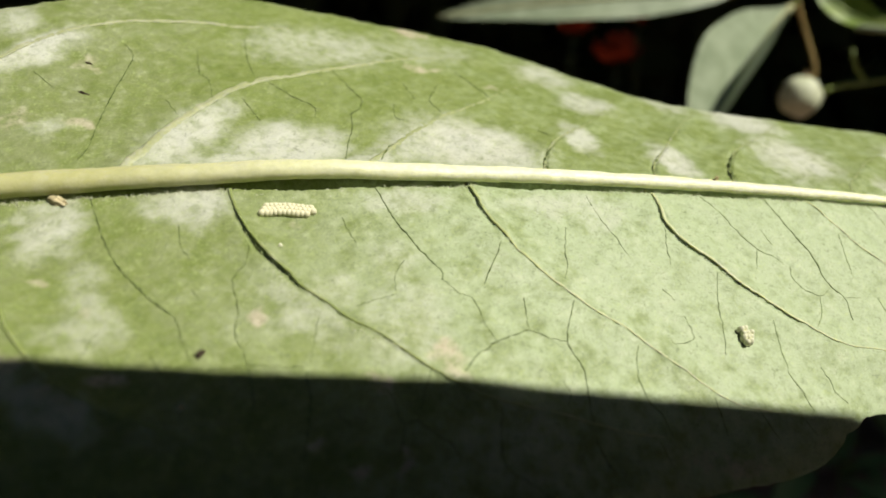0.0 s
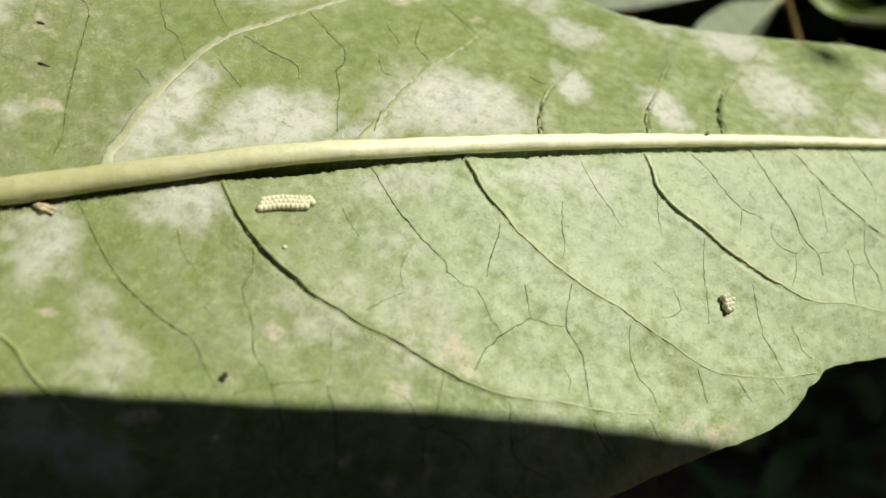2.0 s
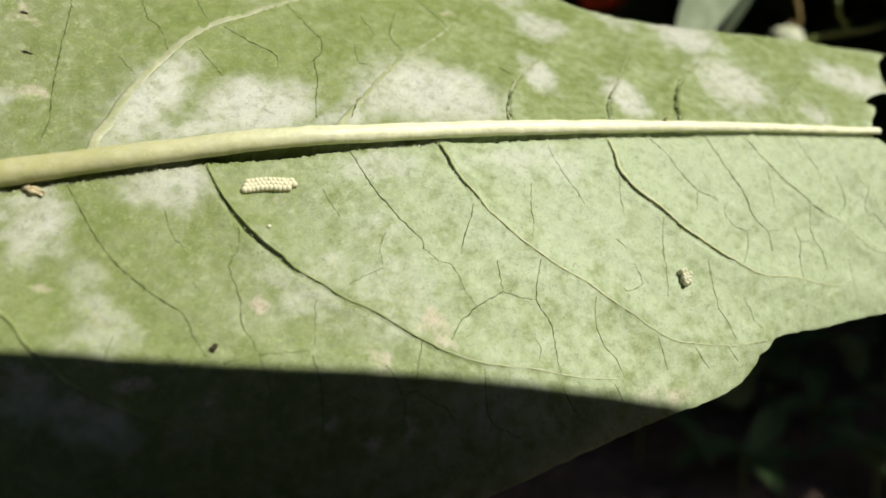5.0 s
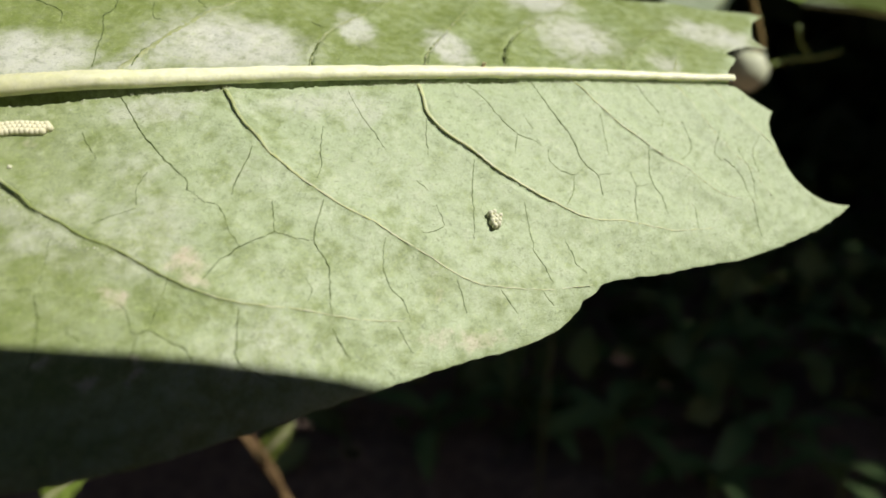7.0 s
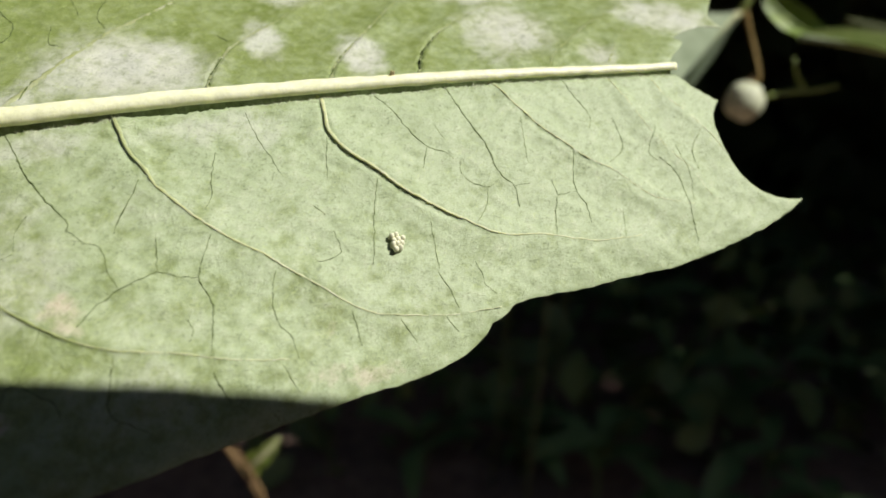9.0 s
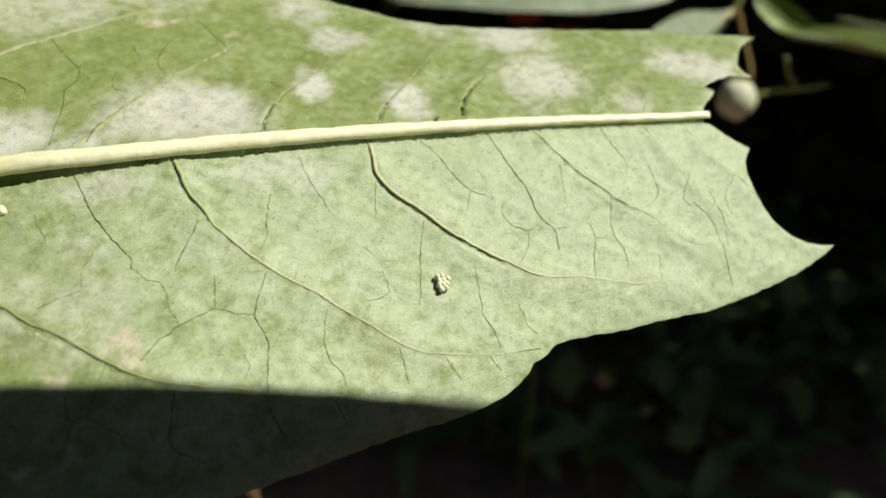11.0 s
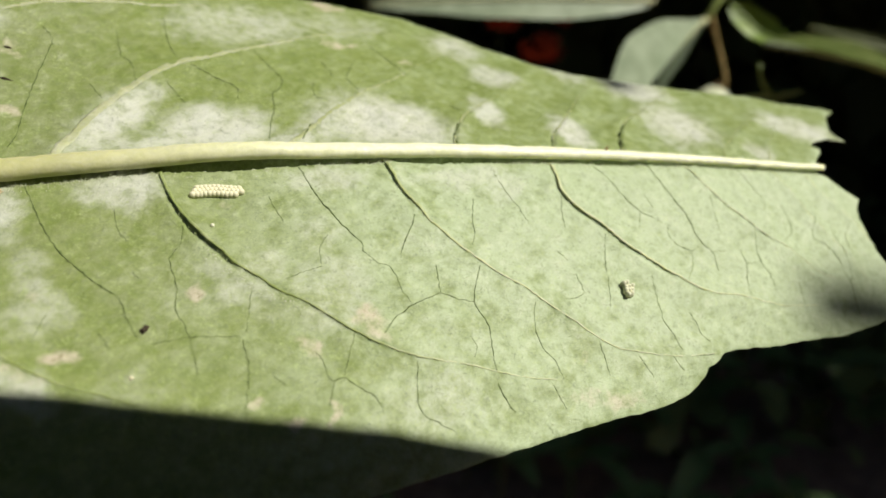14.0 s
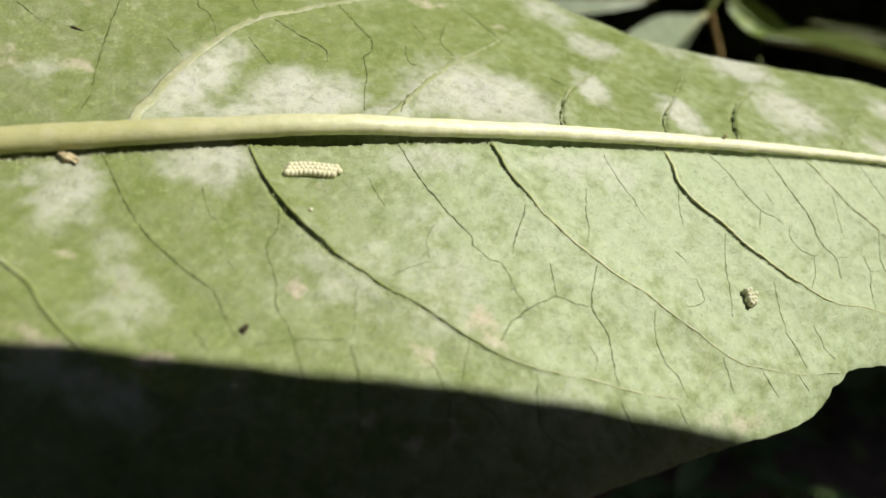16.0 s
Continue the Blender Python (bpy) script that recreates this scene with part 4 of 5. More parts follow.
def build_leaf():
    leaf = empty("leaf")
    tagged(leaf, "large picked green leaf, underside up, mildewed, with an eaten tip", "leaf")
    build_blade(leaf)
    xs = np.arange(-75, 79.3, 0.6)
    ys = rib_line(xs)
    k = np.ones(25) / 25
    ys = np.convolve(np.pad(ys, 12, mode="edge"), k, mode="valid")
    r = rib_radius(xs) * (1 + 0.012 * np.sin(xs * 0.8))
    z = np.convolve(np.pad(height(np.column_stack([xs, ys])), 8, mode="edge"), np.ones(17) / 17, mode="valid") + (np.interp(xs, (-75, -22, 5, 14, 20, 80), (0.42, 0.5, 0.95, 0.98, 0.88, 0.88)) + 0.25 * np.exp(-(((xs - 7.5) / 5.5) ** 4))) * r
    rib = tube_mesh("midrib", np.column_stack([xs, ys, z]) * MM, r * MM, M_RIB, 24, flat=0.8)
    rib.vertices.foreach_set("co", roughened(rib, 0.00007, 800))
    part("midrib", rib, leaf, "thick pale yellow-green midrib")
    for r0, r1, line in LATERALS:
        s = np.linspace(0, 1, len(line))
        rr = (r0 + (r1 - r0) * s ** 0.8) * (1 + 0.04 * np.sin(np.arange(len(line)) * 0.9))
        arched = line[-1][1] > rib_line(line[-1][0])
        if not arched:
            # the vein runs along the crest of its crease
            tan = np.gradient(line, axis=0)
            tan /= np.linalg.norm(tan, axis=1)[:, None] + 1e-9
            line = line + 0.16 * np.column_stack([-tan[:, 1], tan[:, 0]])
        zz = height(line) + (0.085 if arched else 0.09)
        me = tube_mesh("lateral_vein", np.column_stack([line, zz]) * MM, rr * MM, M_VEIN_UP if arched else M_VEIN, 10, flat=0.16 if arched else 0.62)
        me.vertices.foreach_set("co", roughened(me, 0.00008, 2300))
        part("lateral_vein", me, leaf, "low pale arching vein" if arched else "")
    for r, line in VEINLETS_AND_SHADE:
        s = np.linspace(0, 1, len(line))
        rr = r * (0.6 + 0.5 * np.sin(np.pi * np.clip(s, 0.06, 0.94))) * (1 + 0.3 * np.sin(np.arange(len(line)) * 1.7) + 0.2 * np.sin(np.arange(len(line)) * 0.61))
        zz = height(line) + 0.1 + 0.25 * rr
        part("veinlet_or_shade", tube_mesh("veinlet_or_shade", np.column_stack([line, zz]) * MM, rr * MM, M_VEINLET_FAINT if line[0][0] > 45 and line[0][1] < 3 else M_VEINLET_OR_SHADE, 6), leaf)
    # fine hairs along the lower flank of the midrib
    rng = random.Random(21)
    verts, faces = [], []
    roots = []
    for _ in range(2600):
        x = rng.uniform(-28, 78)
        if 0.5 < x < 14 or 22.5 < x < 34:
            continue
        roots.append((x, float(rib_line(x)) - float(rib_radius(x)) * rng.uniform(0.7, 1.2) - rng.choice((0.05, 0.35, 0.5, 0.7))))
    for (x, y), z in zip(roots, height(roots)):
        l, b = rng.uniform(0.12, 0.38), len(verts)
        lean, across = rng.uniform(-0.6, 0.4), rng.uniform(-0.3, 0.9)
        verts += [(x - 0.03, y, z + 0.06), (x + 0.03, y, z + 0.06), (x, y + 0.03, z + 0.1), (x + lean * l, y + across * l, z + 0.1 + 0.6 * l)]
        faces += [(b, b + 1, b + 3), (b + 1, b + 2, b + 3), (b + 2, b, b + 3)]
    part("rib_hairs", mesh_from("rib_hairs", [tuple(c * MM for c in v) for v in verts], faces, M_HAIR, False), leaf, "fine pale hairs beside the midrib")["kind"] = "stuff"
    # crumbs of mildew felt along the midrib's lower edge and the first lateral vein
    verts, faces, roots = [], [], []
    for _ in range(420):
        x = rng.uniform(-30, 22) if rng.random() < 0.75 else rng.uniform(22, 78)
        roots.append((x, float(rib_line(x)) - 0.92 * float(rib_radius(x)) - abs(rng.gauss(0, 0.9))))
    line = LATERALS[0][2]
    for _ in range(70):
        q = line[rng.randrange(len(line) // 4, len(line) // 2)]
        roots.append((q[0] - 0.35 - abs(rng.gauss(0, 0.5)), q[1] - abs(rng.gauss(0, 0.3))))
    for (x, y), z in zip(roots, height(roots)):
        crust(rng, (x, y, z + 0.08), rng.choice((0.05, 0.07, 0.1)), verts, faces)
    part("mildew_felt", mesh_from("mildew_felt", [tuple(c * MM for c in v) for v in verts], faces, M_FELT, False), leaf, "pale felty mildew crumbs")["kind"] = "stuff"
    return leaf


LEAF_THING = build_leaf()
CARRIED = [LEAF_THING]


def on_leaf(x, y, lift=0.0):
    return Vector((x, y, float(height([(x, y)])[0]) + lift)) * MM


def laid_eggs(name, places, size, mat, label, group=""):
    thing = empty(name)
    tagged(thing, label, "egg cluster", group)
    meshes = [ball_mesh("egg", (size[0] * MM, size[1] * MM, size[2] * MM), mat, 9, 14, 0.06, k, 0.4) for k in range(4)]
    for k, (x, y, dz) in enumerate(places):
        ob = part("egg", meshes[k % 4], thing)
        ob.location = on_leaf(x, y, size[2] * 0.75 + dz)
        ob.rotation_euler = (random.uniform(-0.25, 0.25), random.uniform(-0.25, 0.25), random.uniform(-0.3, 0.3))
    CARRIED.append(thing)
    return thing


def egg_rows():
    """Two and a half close rows, a little bent."""
    rows = []
    for k in range(12):
        x = 3.25 + 0.37 * k
        bend = 0.10 * math.sin((k - 1) * 0.5)
        for j in range(3):
            if (k == 0 and j == 2) or (k == 11 and j == 0):
                continue
            rows.append((x + 0.18 * (j % 2), -2.30 + 0.36 * j + bend - 0.01 * k, 0.02 * math.sin(k * 2.1 + j)))
    return rows


laid_eggs("egg_cluster", egg_rows(), (0.33, 0.33, 0.36), M_EGG, "strip of cream insect eggs laid in neat rows", "egg clusters")
laid_eggs("egg_cluster", [(43.75 + 0.40 * i + 0.16 * (j % 2), -14.45 - 0.40 * j + 0.08 * i, 0.1) for j in range(4) for i in range(2 + (j in (1, 2)))],
          (0.28, 0.28, 0.44), M_EGG_PALE, "small clump of pale cream insect eggs", "egg clusters")
laid_eggs("egg", [(4.85, -6.3, 0.0)], (0.2, 0.18, 0.2), M_EGG_PALE, "single pale insect egg on the leaf")["category"] = "egg"


def speck(name, x, y, size, turn, mat, label, category, seed):
    thing = new(name, ball_mesh(name, tuple(v * MM for v in size), mat, 12, 18, 0.9, seed))
    tagged(thing, label, category)
    thing.location = on_leaf(x, y, size[2] * 0.7)
    thing.rotation_euler = (0, 0, radians(turn))
    CARRIED.append(thing)


speck("frass_pellet", -0.45, -16.3, (0.42, 0.2, 0.2), 50, M_FRASS, "dark brown oval frass pellet stuck on the leaf", "frass", 2)
speck("husk_scrap", -12.9, -0.6, (0.75, 0.38, 0.35), -25, M_HUSK, "tan papery scrap lodged beside the midrib", "plant scrap", 5)
speck("yellow_grain", -1.2, -20.6, (0.17, 0.17, 0.15), 0, M_EGG, "tiny yellow grain near the leaf margin", "grain", 7)
speck("brown_scrap", -13.6, 13.9, (0.55, 0.14, 0.12), -25, M_FRASS, "thin brown scrap lying on the leaf", "plant scrap", 9)
speck("brown_scrap", -14.0, 18.6, (0.4, 0.13, 0.12), -15, M_FRASS, "thin brown scrap lying on the leaf", "plant scrap", 11)
speck("rib_speck", 47.6, 2.2, (0.24, 0.12, 0.9), -10, M_HUSK, "small brown blemish crumb on the midrib", "plant scrap", 13)


# ---------------------------------------------------------------- the telephone that films, out of view
def build_phone():
    phone = empty("smartphone")
    tagged(phone, "black smartphone held before the leaf, shading its lower part", "smartphone")

    def slab(w, h, d, r, z0):
        bm = bmesh.new()
        ring = []
        for cx, cy, a0 in ((w / 2 - r, h / 2 - r, 0), (-w / 2 + r, h / 2 - r, 90), (-w / 2 + r, -h / 2 + r, 180), (w / 2 - r, -h / 2 + r, 270)):
            for k in range(7):
                a = radians(a0 + 15 * k)
                ring.append((cx + r * math.cos(a), cy + r * math.sin(a)))
        lo = [bm.verts.new((x, y, z0)) for x, y in ring]
        hi = [bm.verts.new((x, y, z0 + d)) for x, y in ring]
        bm.faces.new(lo[::-1])
        bm.faces.new(hi)
        for a in range(len(ring)):
            b = (a + 1) % len(ring)
            bm.faces.new((lo[a], lo[b], hi[b], hi[a]))
        return bm

    def done(bm, name, mat, at):
        me = bpy.data.meshes.new(name)
        bmesh.ops.translate(bm, verts=bm.verts, vec=at)
        bm.to_mesh(me)
        bm.free()
        me.materials.append(mat)
        return part(name, me, phone)

    # origin: on the upper long edge
    done(slab(0.184, 0.082, 0.008, 0.003, 0.0), "body", M_BODY, (0.062, -0.041, 0.0))
    done(slab(0.176, 0.075, 0.0006, 0.006, 0.0081), "screen", M_GLASS, (0.062, -0.041, 0.0))
    done(slab(0.012, 0.0012, 0.003, 0.0005, 0.002), "side_button", M_BODY, (0.09, 0.0004, 0.0))
    return phone


PHONE_THING = build_phone()


# ---------------------------------------------------------------- the garden behind
def build_ground():
    n = 60
    xs = np.concatenate([-np.geomspace(40, 1.6, 14), np.linspace(-1.5, 1.5, n), np.geomspace(1.6, 40, 14)])
    ys = np.concatenate([-np.geomspace(40, 1.1, 14), np.linspace(-1.0, 2.4, n), np.geomspace(2.5, 60, 14)])
    verts = [(x, y, 0.03 * noise.noise(Vector((x * 3, y * 3, 0))) + 0.012 * noise.noise(Vector((x * 13, y * 13, 4)))) for x in xs for y in ys]
    w = len(ys)
    faces = [(i * w + j, (i + 1) * w + j, (i + 1) * w + j + 1, i * w + j + 1) for i in range(len(xs) - 1) for j in range(w - 1)]
    ob = new("ground", mesh_from("ground", verts, faces, M_SOIL))
    tagged(ob, "dark bare garden soil in deep shade", "ground", kind="structure")


build_ground()


def leaf_cloud(name, count, place, size, mat, seed, droop=0.4):
    """Many small folded leaves in one mesh. place(rng) gives a centre."""
    rng = random.Random(seed)
    verts, faces = [], []
    for _ in range(count):
        c = Vector(place(rng))
        s = size * rng.uniform(0.6, 1.35)
        q = Euler((rng.uniform(-droop, droop) * 2, rng.uniform(-droop, droop) * 2, rng.uniform(0, 6.283))).to_matrix()
        w, b = rng.uniform(0.24, 0.36), len(verts)
        for p in ((0, 0, 0), (0.33, -w, 0.06), (0.36, 0, -0.02), (0.33, w, 0.06), (0.72, -w * 0.75, -0.02), (0.75, 0, -0.09), (0.72, w * 0.75, -0.02), (1, 0, -0.2)):
            verts.append(tuple(c + q @ (Vector(p) * s)))
        faces += [(b, b + 1, b + 2), (b, b + 2, b + 3), (b + 1, b + 4, b + 5, b + 2), (b + 2, b + 5, b + 6, b + 3), (b + 4, b + 7, b + 5), (b + 5, b + 7, b + 6)]
    ob = new(name, mesh_from(name, verts, faces, mat))
    return ob


def herb_place(rng):
    y = rng.uniform(0.84, 2.5)
    x = rng.uniform(-0.9, 0.9) * (0.6 + y)
    return (x, y, abs(rng.gauss(0.0, 0.10)) + 0.02)


tagged(leaf_cloud("ground_herbs", 2600, herb_place, 0.065, M_HERB, 4, 0.6), "low dark green weeds on shaded soil", "weeds", kind="stuff")


def weed(at, count, length, seed, label):
    """A loose rosette of lance-shaped leaves on a short stem."""
    rng = random.Random(seed)
    thing = tagged(empty("weed", Matrix.Translation((at[0], at[1], 0.0))), label, "weed", "weeds on the soil")
    verts, faces = [], []
    for i in range(9):
        u = i / 8
        w = 0.15 * math.sin(math.pi * min(0.98, u * 0.93 + 0.05)) ** 0.8
        z = 0.22 * math.sin(2.0 * u) - 0.32 * u * u
        verts += [(u, -w, z + 0.25 * w), (u, 0, z), (u, w, z + 0.25 * w)]
    for i in range(8):
        faces += [(3 * i, 3 * i + 3, 3 * i + 4, 3 * i + 1), (3 * i + 1, 3 * i + 4, 3 * i + 5, 3 * i + 2)]
    n = len(verts)
    verts += [(x, y, z - 0.012) for x, y, z in verts]
    faces += [tuple(k + n for k in f[::-1]) for f in faces]
    me = mesh_from("weed_leaf", [tuple(c * length for c in v) for v in verts], faces, M_WEED)
    for k in range(count):
        p = part("leaf_blade", me, thing)
        p.location = (0, 0, at[2] * (0.55 + 0.45 * k / count))
        p.rotation_euler = Euler((rng.uniform(-0.4, 0.4), rng.uniform(-0.45, 0.15), k * 2.4 + rng.uniform(-0.3, 0.3)))
        p.scale = (rng.uniform(0.75, 1.15),) * 3
    line = [(0.004 * math.sin(5 * t), 0.0, at[2] * t - 0.03 * (1 - t)) for t in np.linspace(0, 1, 8)]
    part("stalk", tube_mesh("stalk", line, np.linspace(0.003, 0.0018, 8), M_WEED, 8, up=(0, -1, 0)), thing)


for k, (x, y, z, count, length) in enumerate((
    (0.488, 1.043, 0.09, 7, 0.12), (0.20, 0.87, 0.08, 6, 0.09), (0.56, 0.845, 0.06, 5, 0.08), (1.01, 1.32, 0.12, 7, 0.14),
    (0.29, 0.80, 0.10, 6, 0.10), (0.56, 0.70, 0.08, 6, 0.08), (0.90, 1.58, 0.14, 7, 0.15), (0.52, 1.33, 0.10, 6, 0.12),
    (0.05, 0.86, 0.07, 6, 0.08), (0.78, 1.02, 0.10, 6, 0.11), (0.40, 0.72, 0.07, 5, 0.08))):
    weed((x, y, 1.3 * z), count, 1.3 * length, 40 + k, "dark green weed with lance-shaped leaves in deep shade")


def hedge_place(rng):
    a = rng.uniform(0, 6.283)
    r = 2.6 + abs(rng.gauss(0, 0.25))
    return (r * math.sin(a) * 1.1, 0.4 + r * math.cos(a), rng.uniform(0, 2.1))


def hedge():
    ob = tagged(empty("hedge"), "dense dark hedge closing the garden round", "hedge")
    cloud = leaf_cloud("hedge_foliage", 8000, hedge_place, 0.24, M_HEDGE, 6, 0.9)
    cloud.parent = ob
    tagged(cloud, "dark hedge leaves", kind="stuff")
    core, faces = [], []
    n = 48
    for k in range(n):
        a = 2 * math.pi * k / n
        for z in (-0.05, 1.9):
            r = 2.95 + 0.12 * math.sin(k * 2.3)
            core.append((r * math.sin(a) * 1.1, 0.4 + r * math.cos(a), z))
    for k in range(n):
        i, j = 2 * k, 2 * ((k + 1) % n)
        faces.append((i, j, j + 1, i + 1))
    part("hedge_core", mesh_from("hedge_core", core, faces, M_HEDGE), ob)


hedge()


# An invented tree outside the view that keeps direct sun off the background.
def tree():
    ob = tagged(empty("tree"), "unseen broad-leaved tree added to shade the ground behind the leaf", "tree")

    def place(rng):
        # crown over the ground beyond the leaf; the sun reaches the leaf past its rim
        while True:
            x, y, z = rng.uniform(-1.9, 3.4), rng.uniform(-0.6, 2.6), rng.uniform(1.75, 2.5)
            k = (z - 0.6) / SUN_WAY.z
            gx, gy = x - k * SUN_WAY.x, y - k * SUN_WAY.y
            if gy > 0.43:
                return (x, y, z)

    crown = leaf_cloud("crown", 12500, place, 0.17, M_HEDGE, 8, 0.7)
    crown.parent = ob
    tagged(crown, "dense dark green crown, out of view, added to block the sun", kind="stuff")
    line = catmull([(-1.9, 2.0, -0.05), (-1.86, 1.95, 0.8), (-1.75, 1.8, 1.5), (-1.5, 1.4, 2.1)], 0.1)
    part("trunk", tube_mesh("trunk", line, np.linspace(0.11, 0.05, len(line)), M_BARK, 12), ob)
    for k, (x, y) in enumerate(((-0.4, 0.9), (0.6, 1.4), (-1.2, 1.6), (1.6, 0.9), (-0.2, 2.0))):
        b = line[-6 - k]
        limb = catmull([tuple(b), ((b[0] + x) / 2, (b[1] + y) / 2, b[2] + 0.35), (x, y, 2.15)], 0.1)
        part("limb", tube_mesh("limb", limb, np.linspace(0.045, 0.012, len(limb)), M_BARK, 8), ob)


tree()


# the nearer shoot: hanging leaf, long leaf, bud and stems
def lance_leaf(name, base, tip, width, normal, mat, label, fold=0.25, bend=0.1, vein=M_PALE_VEIN, curl=0.0, belly=0.8):
    thing = empty(name)
    tagged(thing, label, "leaf")
    base, tip, normal = Vector(base), Vector(tip), Vector(normal).normalized()
    axis = tip - base
    length = axis.length
    axis.normalize()
    side = axis.cross(normal).normalized()
    normal = side.cross(axis)
    n, m = 26, 8
    verts, faces, mid = [], [], []
    for i in range(n + 1):
        s = i / n
        w = width / 2 * (math.sin(math.pi * s ** belly) ** 0.85) * (1 - 0.25 * s) + 0.0004
        c = base + axis * length * s + normal * (bend * length * math.sin(math.pi * s)) + side * (curl * length * s * s)
        mid.append(c)
        for k in range(-m, m + 1):
            f = k / m
            lift = fold * abs(f) * w + 0.05 * w * math.sin(s * 21 + f * 2) * abs(f)
            verts.append(c + side * (f * w) + normal * lift)
    row = 2 * m + 1
    for i in range(n):
        for k in range(row - 1):
            a = i * row + k
            faces.append((a, a + 1, a + row + 1, a + row))
    cnt = len(verts)
    verts += [v - normal * 0.0006 for v in verts]
    faces += [tuple(x + cnt for x in f[::-1]) for f in faces]
    part("leaf_blade", mesh_from("leaf_blade", verts, faces, mat), thing)
    part("leaf_midrib", tube_mesh("leaf_midrib", [c + normal * 0.0002 for c in mid], np.linspace(0.0011, 0.0004, len(mid)), vein, 8, up=normal), thing, "pale midrib")
    return thing


def stem(name, pts, r0, r1, mat, label):
    line = catmull(pts, 0.004)
    ob = new(name, tube_mesh(name, line, np.linspace(r0, r1, len(line)), mat, 10, up=(0.3, -0.9, 0.2)))
    return tagged(ob, label, "stem")


def red_flower(at, size):
    """A loose double flower of many petals."""
    thing = tagged(empty("red_flower", Matrix.Translation(at)), "dark red double flower in deep shade", "flower")
    rng = random.Random(int(size * 9999))
    verts, faces = [], []
    for i in range(5):
        for j in range(2):
            verts.append(((0.42 - 0.25 * abs(i - 1.8) / 1.8) * (2 * j - 1), 0.24 * i, 0.05 * i * i * 0.3))
    faces = [(2 * i, 2 * i + 1, 2 * i + 3, 2 * i + 2) for i in range(4)]
    me = mesh_from("petal", [tuple(c * size for c in v) for v in verts], faces, M_RED)
    for k in range(26):
        p = part("petal", me, thing)
        ring = k // 9
        p.rotation_euler = Euler((radians(70 - 25 * ring + rng.uniform(-12, 12)) * -1 + 1.5, rng.uniform(-0.3, 0.3), k * 2.4 + rng.uniform(-0.2, 0.2)))
    n = at[2]
    line = [(0.004 * math.sin(3 * t), 0.01 * t, -n * t) for t in np.linspace(0, 1, 14)]
    part("stalk", tube_mesh("stalk", line, np.linspace(0.0012, 0.0018, 14), M_HEDGE, 8, up=(0, -1, 0)), thing)


lance_leaf("hanging_leaf", (0.1124, 0.2337, 0.6183), (0.0700, 0.1930, 0.5736), 0.0205, (-0.30, -0.545, 0.78), M_GREY_LEAF, "drooping grey-green lance-shaped leaf on a shoot", 1.7, 0.04, belly=1.35)
lance_leaf("long_leaf", (0.1112, 0.2773, 0.6273), (-0.0020, 0.2894, 0.6191), 0.019, (0.1, -0.9, 0.35), M_GREY_LEAF, "long narrow grey-green leaf held level", 0.2, 0.03)
lance_leaf("curled_leaf", (0.1275, 0.2478, 0.6253), (0.1460, 0.2303, 0.6077), 0.0105, (-0.35, -0.8, 0.45), M_LIME, "short curled yellow-green leaf on a shoot", 0.55, -0.10, vein=M_LIME, curl=-0.12)
lance_leaf("folded_leaf", (0.1356, 0.2358, 0.6120), (0.1915, 0.2115, 0.5971), 0.0095, (-0.1, -0.6, 0.8), M_STEM, "long green leaf folded along its middle, pointing sideways", 0.9, 0.05, vein=M_GREY_LEAF, curl=0.03)
lance_leaf("narrow_leaf", (0.1650, 0.2575, 0.6199), (0.2146, 0.2375, 0.6065), 0.0045, (0.0, -0.9, 0.35), M_HEDGE, "narrow dull green leaf pointing sideways", 0.5, 0.05, vein=M_HEDGE)
stem("green_shoot", [(0.1127, 0.2348, 0.6169), (0.1155, 0.2339, 0.6240), (0.1250, 0.2370, 0.6329), (0.1445, 0.2465, 0.6498), (0.1781, 0.2654, 0.6820)], 0.0012, 0.0022, M_STEM, "slender yellow-green shoot carrying the leaves")
stem("brown_stalk", [(0.1183, 0.2426, 0.6213), (0.1216, 0.2435, 0.6147), (0.1240, 0.2408, 0.6061), (0.1242, 0.2353, 0.5976), (0.1205, 0.2362, 0.5955)], 0.0009, 0.0006, M_STALK, "thin brown dry stalk hanging from the shoot")
stem("side_stalk", [(0.1260, 0.2341, 0.5915), (0.1339, 0.2344, 0.5938), (0.1424, 0.2317, 0.5949), (0.1498, 0.2306, 0.5970)], 0.0009, 0.0006, M_STEM, "thin green side stalk behind the bud")
stem("side_stalk", [(0.1402, 0.2330, 0.5947), (0.1362, 0.2332, 0.5996), (0.1336, 0.2323, 0.6051)], 0.0008, 0.0005, M_STEM, "thin green side stalk behind the bud")
bud = tagged(empty("bud", Matrix.Translation((0.1200, 0.2352, 0.5900))), "pale grey-green round bud on a dry stalk", "bud")
part("bud_body", ball_mesh("bud_body", (0.0068, 0.0065, 0.0068), M_BUD, 12, 18, 0.12, 3), bud)
part("bud_tip", ball_mesh("bud_tip", (0.0012, 0.0011, 0.0014), M_BARK, 8, 10, 0.2, 4), bud, "brown dry tip").location = (0.001, 0.0, 0.0068)
stem("brown_twig", [(-0.0507, 0.2067, 0.4689), (-0.0475, 0.2065, 0.4636), (-0.0435, 0.2060, 0.4562), (-0.0406, 0.2046, 0.4482), (-0.0377, 0.2020, 0.4248)], 0.0008, 0.0012, M_BARK, "brown twig end below the leaf")
lance_leaf("young_leaf", (-0.0427, 0.2081, 0.4626), (-0.0357, 0.2068, 0.4736), 0.0055, (0.1, -0.8, 0.5), M_STEM, "small young green leaf on a twig", 0.5, 0.05)
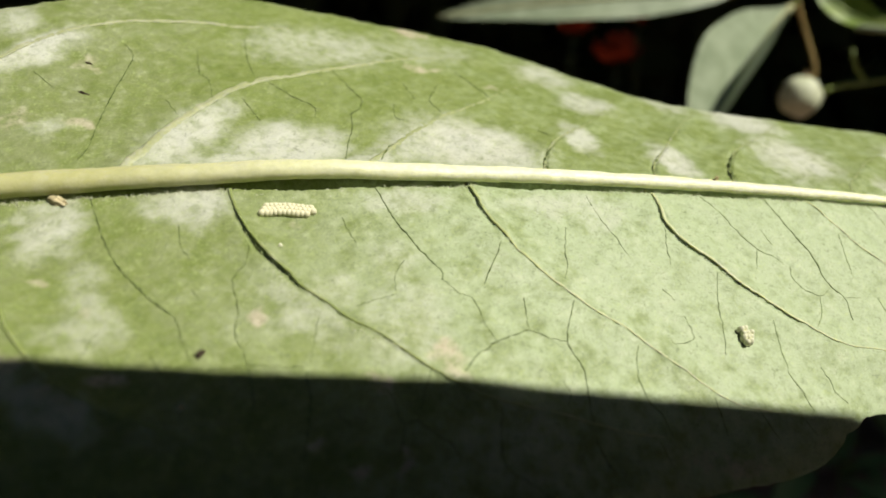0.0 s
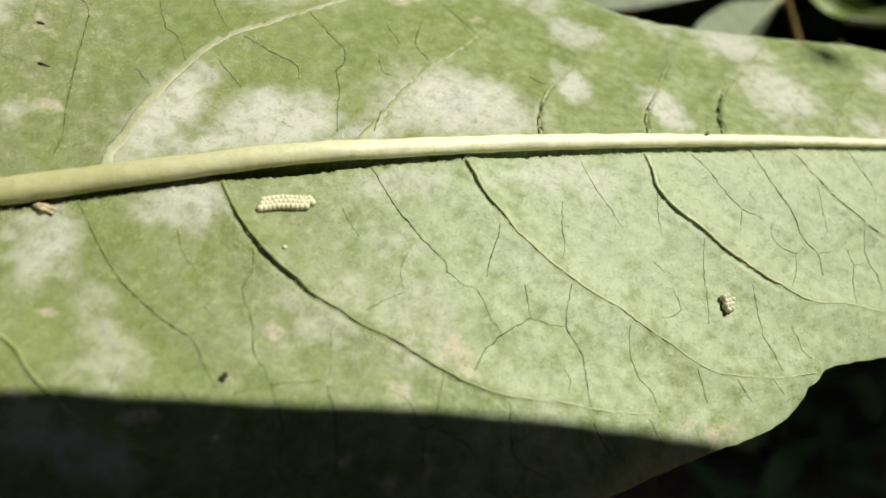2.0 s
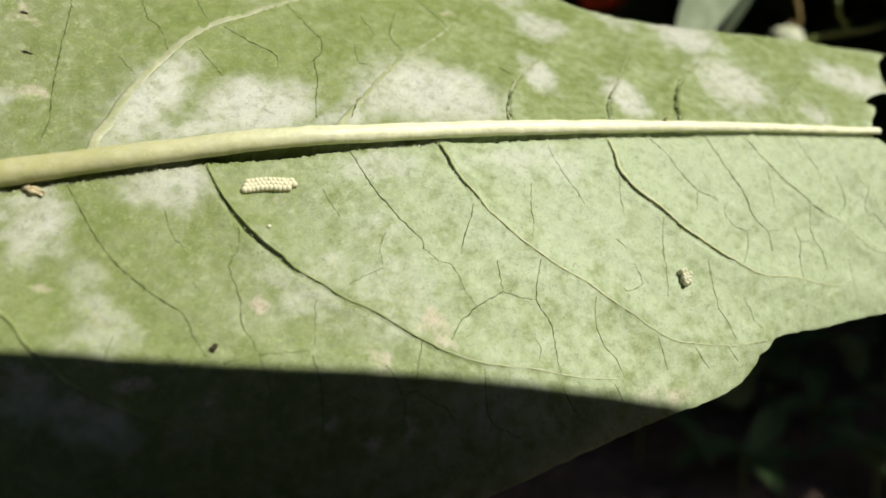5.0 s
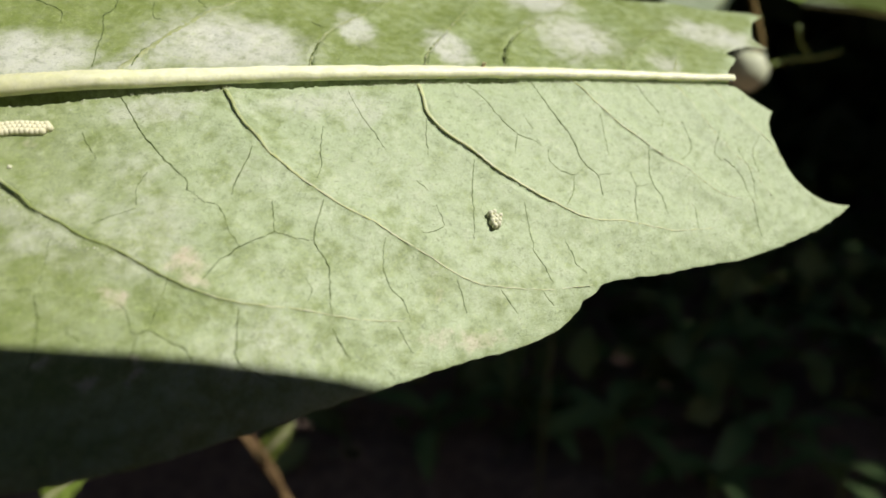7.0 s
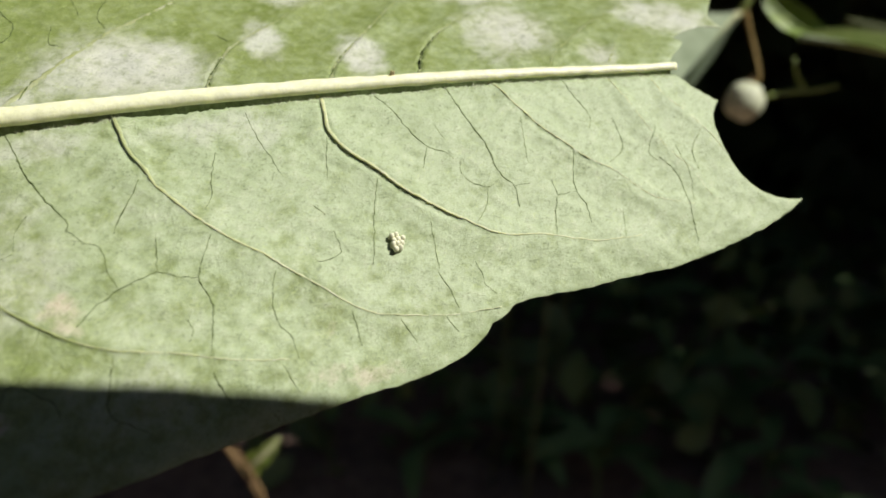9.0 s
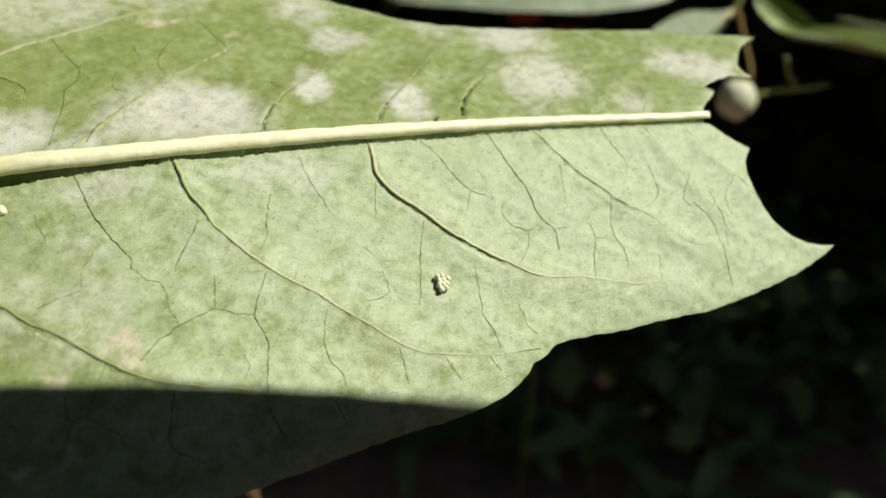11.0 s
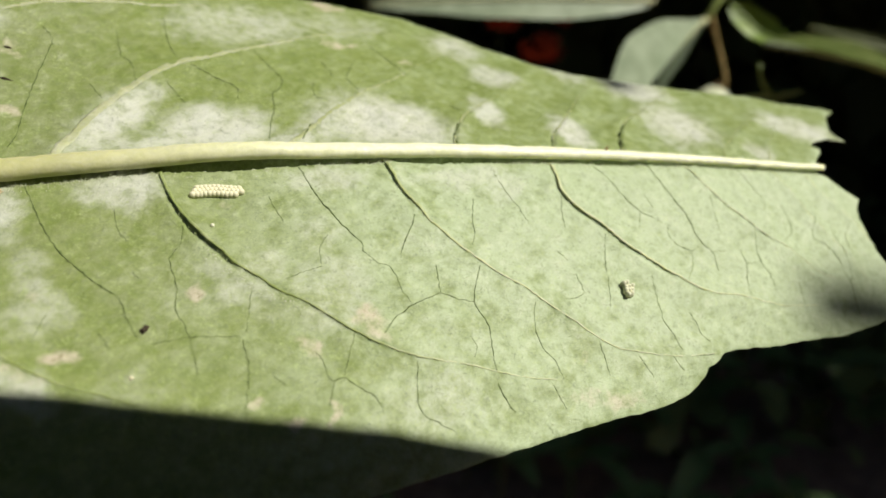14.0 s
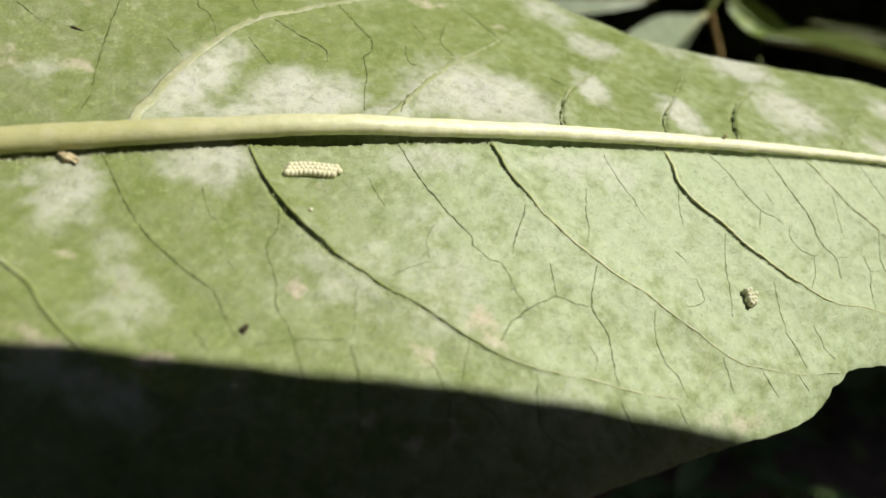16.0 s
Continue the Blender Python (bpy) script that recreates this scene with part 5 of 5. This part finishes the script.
stem("brown_twig", [(-0.0657, 0.2211, 0.4758), (-0.0577, 0.2173, 0.4655), (-0.0485, 0.2125, 0.4546), (-0.0375, 0.2066, 0.4399), (-0.0224, 0.1980, 0.4178)], 0.0010, 0.0014, M_BARK, "slender brown twig below the leaf")
lance_leaf("young_leaf", (-0.0574, 0.2197, 0.4776), (-0.0459, 0.2172, 0.4850), 0.006, (0.1, -0.8, 0.5), M_LIME, "small young yellow-green leaf on a twig", 0.5, 0.05)
lance_leaf("young_leaf", (-0.0550, 0.2148, 0.4681), (-0.0590, 0.2102, 0.4782), 0.006, (0.1, -0.8, 0.5), M_LIME, "small young yellow-green leaf on a twig", 0.5, 0.05)
lance_leaf("young_leaf", (-0.0479, 0.2098, 0.4576), (-0.0382, 0.2069, 0.4705), 0.008, (0.1, -0.8, 0.5), M_LIME, "small young yellow-green leaf on a twig", 0.5, 0.05)
lance_leaf("young_leaf", (-0.1113, 0.1896, 0.4575), (-0.0977, 0.1941, 0.4690), 0.011, (0.1, -0.8, 0.5), M_LIME, "small young yellow-green leaf on a twig", 0.5, 0.05)
red_flower((0.1777, 0.7286, 0.6050), 0.03)
red_flower((0.1521, 0.8353, 0.6394), 0.026)
red_flower((0.2489, 0.9152, 0.6534), 0.02)


def shadow_leaf(half, width, label):
    """An invented leaf out of view, added so that its shadow crosses the held leaf."""
    return lance_leaf("added_shadow_leaf", (-half, 0, 0), (half, 0, 0), width, (0, 0, 1), M_GREY_LEAF, label, 0.2, 0.04)


SHADOW_THING = shadow_leaf(0.013, 0.008, "unseen grey-green leaf added to cast a passing shadow on the held leaf")
SHADOW_BIT = shadow_leaf(0.0026, 0.0046, "tiny unseen leaf added to cast a soft spot of shadow")


def motions():
    walk(SHADOW_THING, [(t, pose(x, y, z, rx, ry, rz)) for t, x, y, z, rx, ry, rz in SHADOW_PATH])
    walk(SHADOW_BIT, [(t, pose(x, y, z, rx, ry, rz)) for t, x, y, z, rx, ry, rz in SHADOW_PATH_SMALL])
    for thing in CARRIED:
        rest = thing.matrix_basis.copy()
        walk(thing, [(t, pose(x, y, z, rx, ry, rz) @ rest) for t, x, y, z, rx, ry, rz in LEAF])
    walk(PHONE_THING, [(t, pose(x, y, z, rx, ry, rz)) for t, x, y, z, rx, ry, rz in PHONE])


motions()
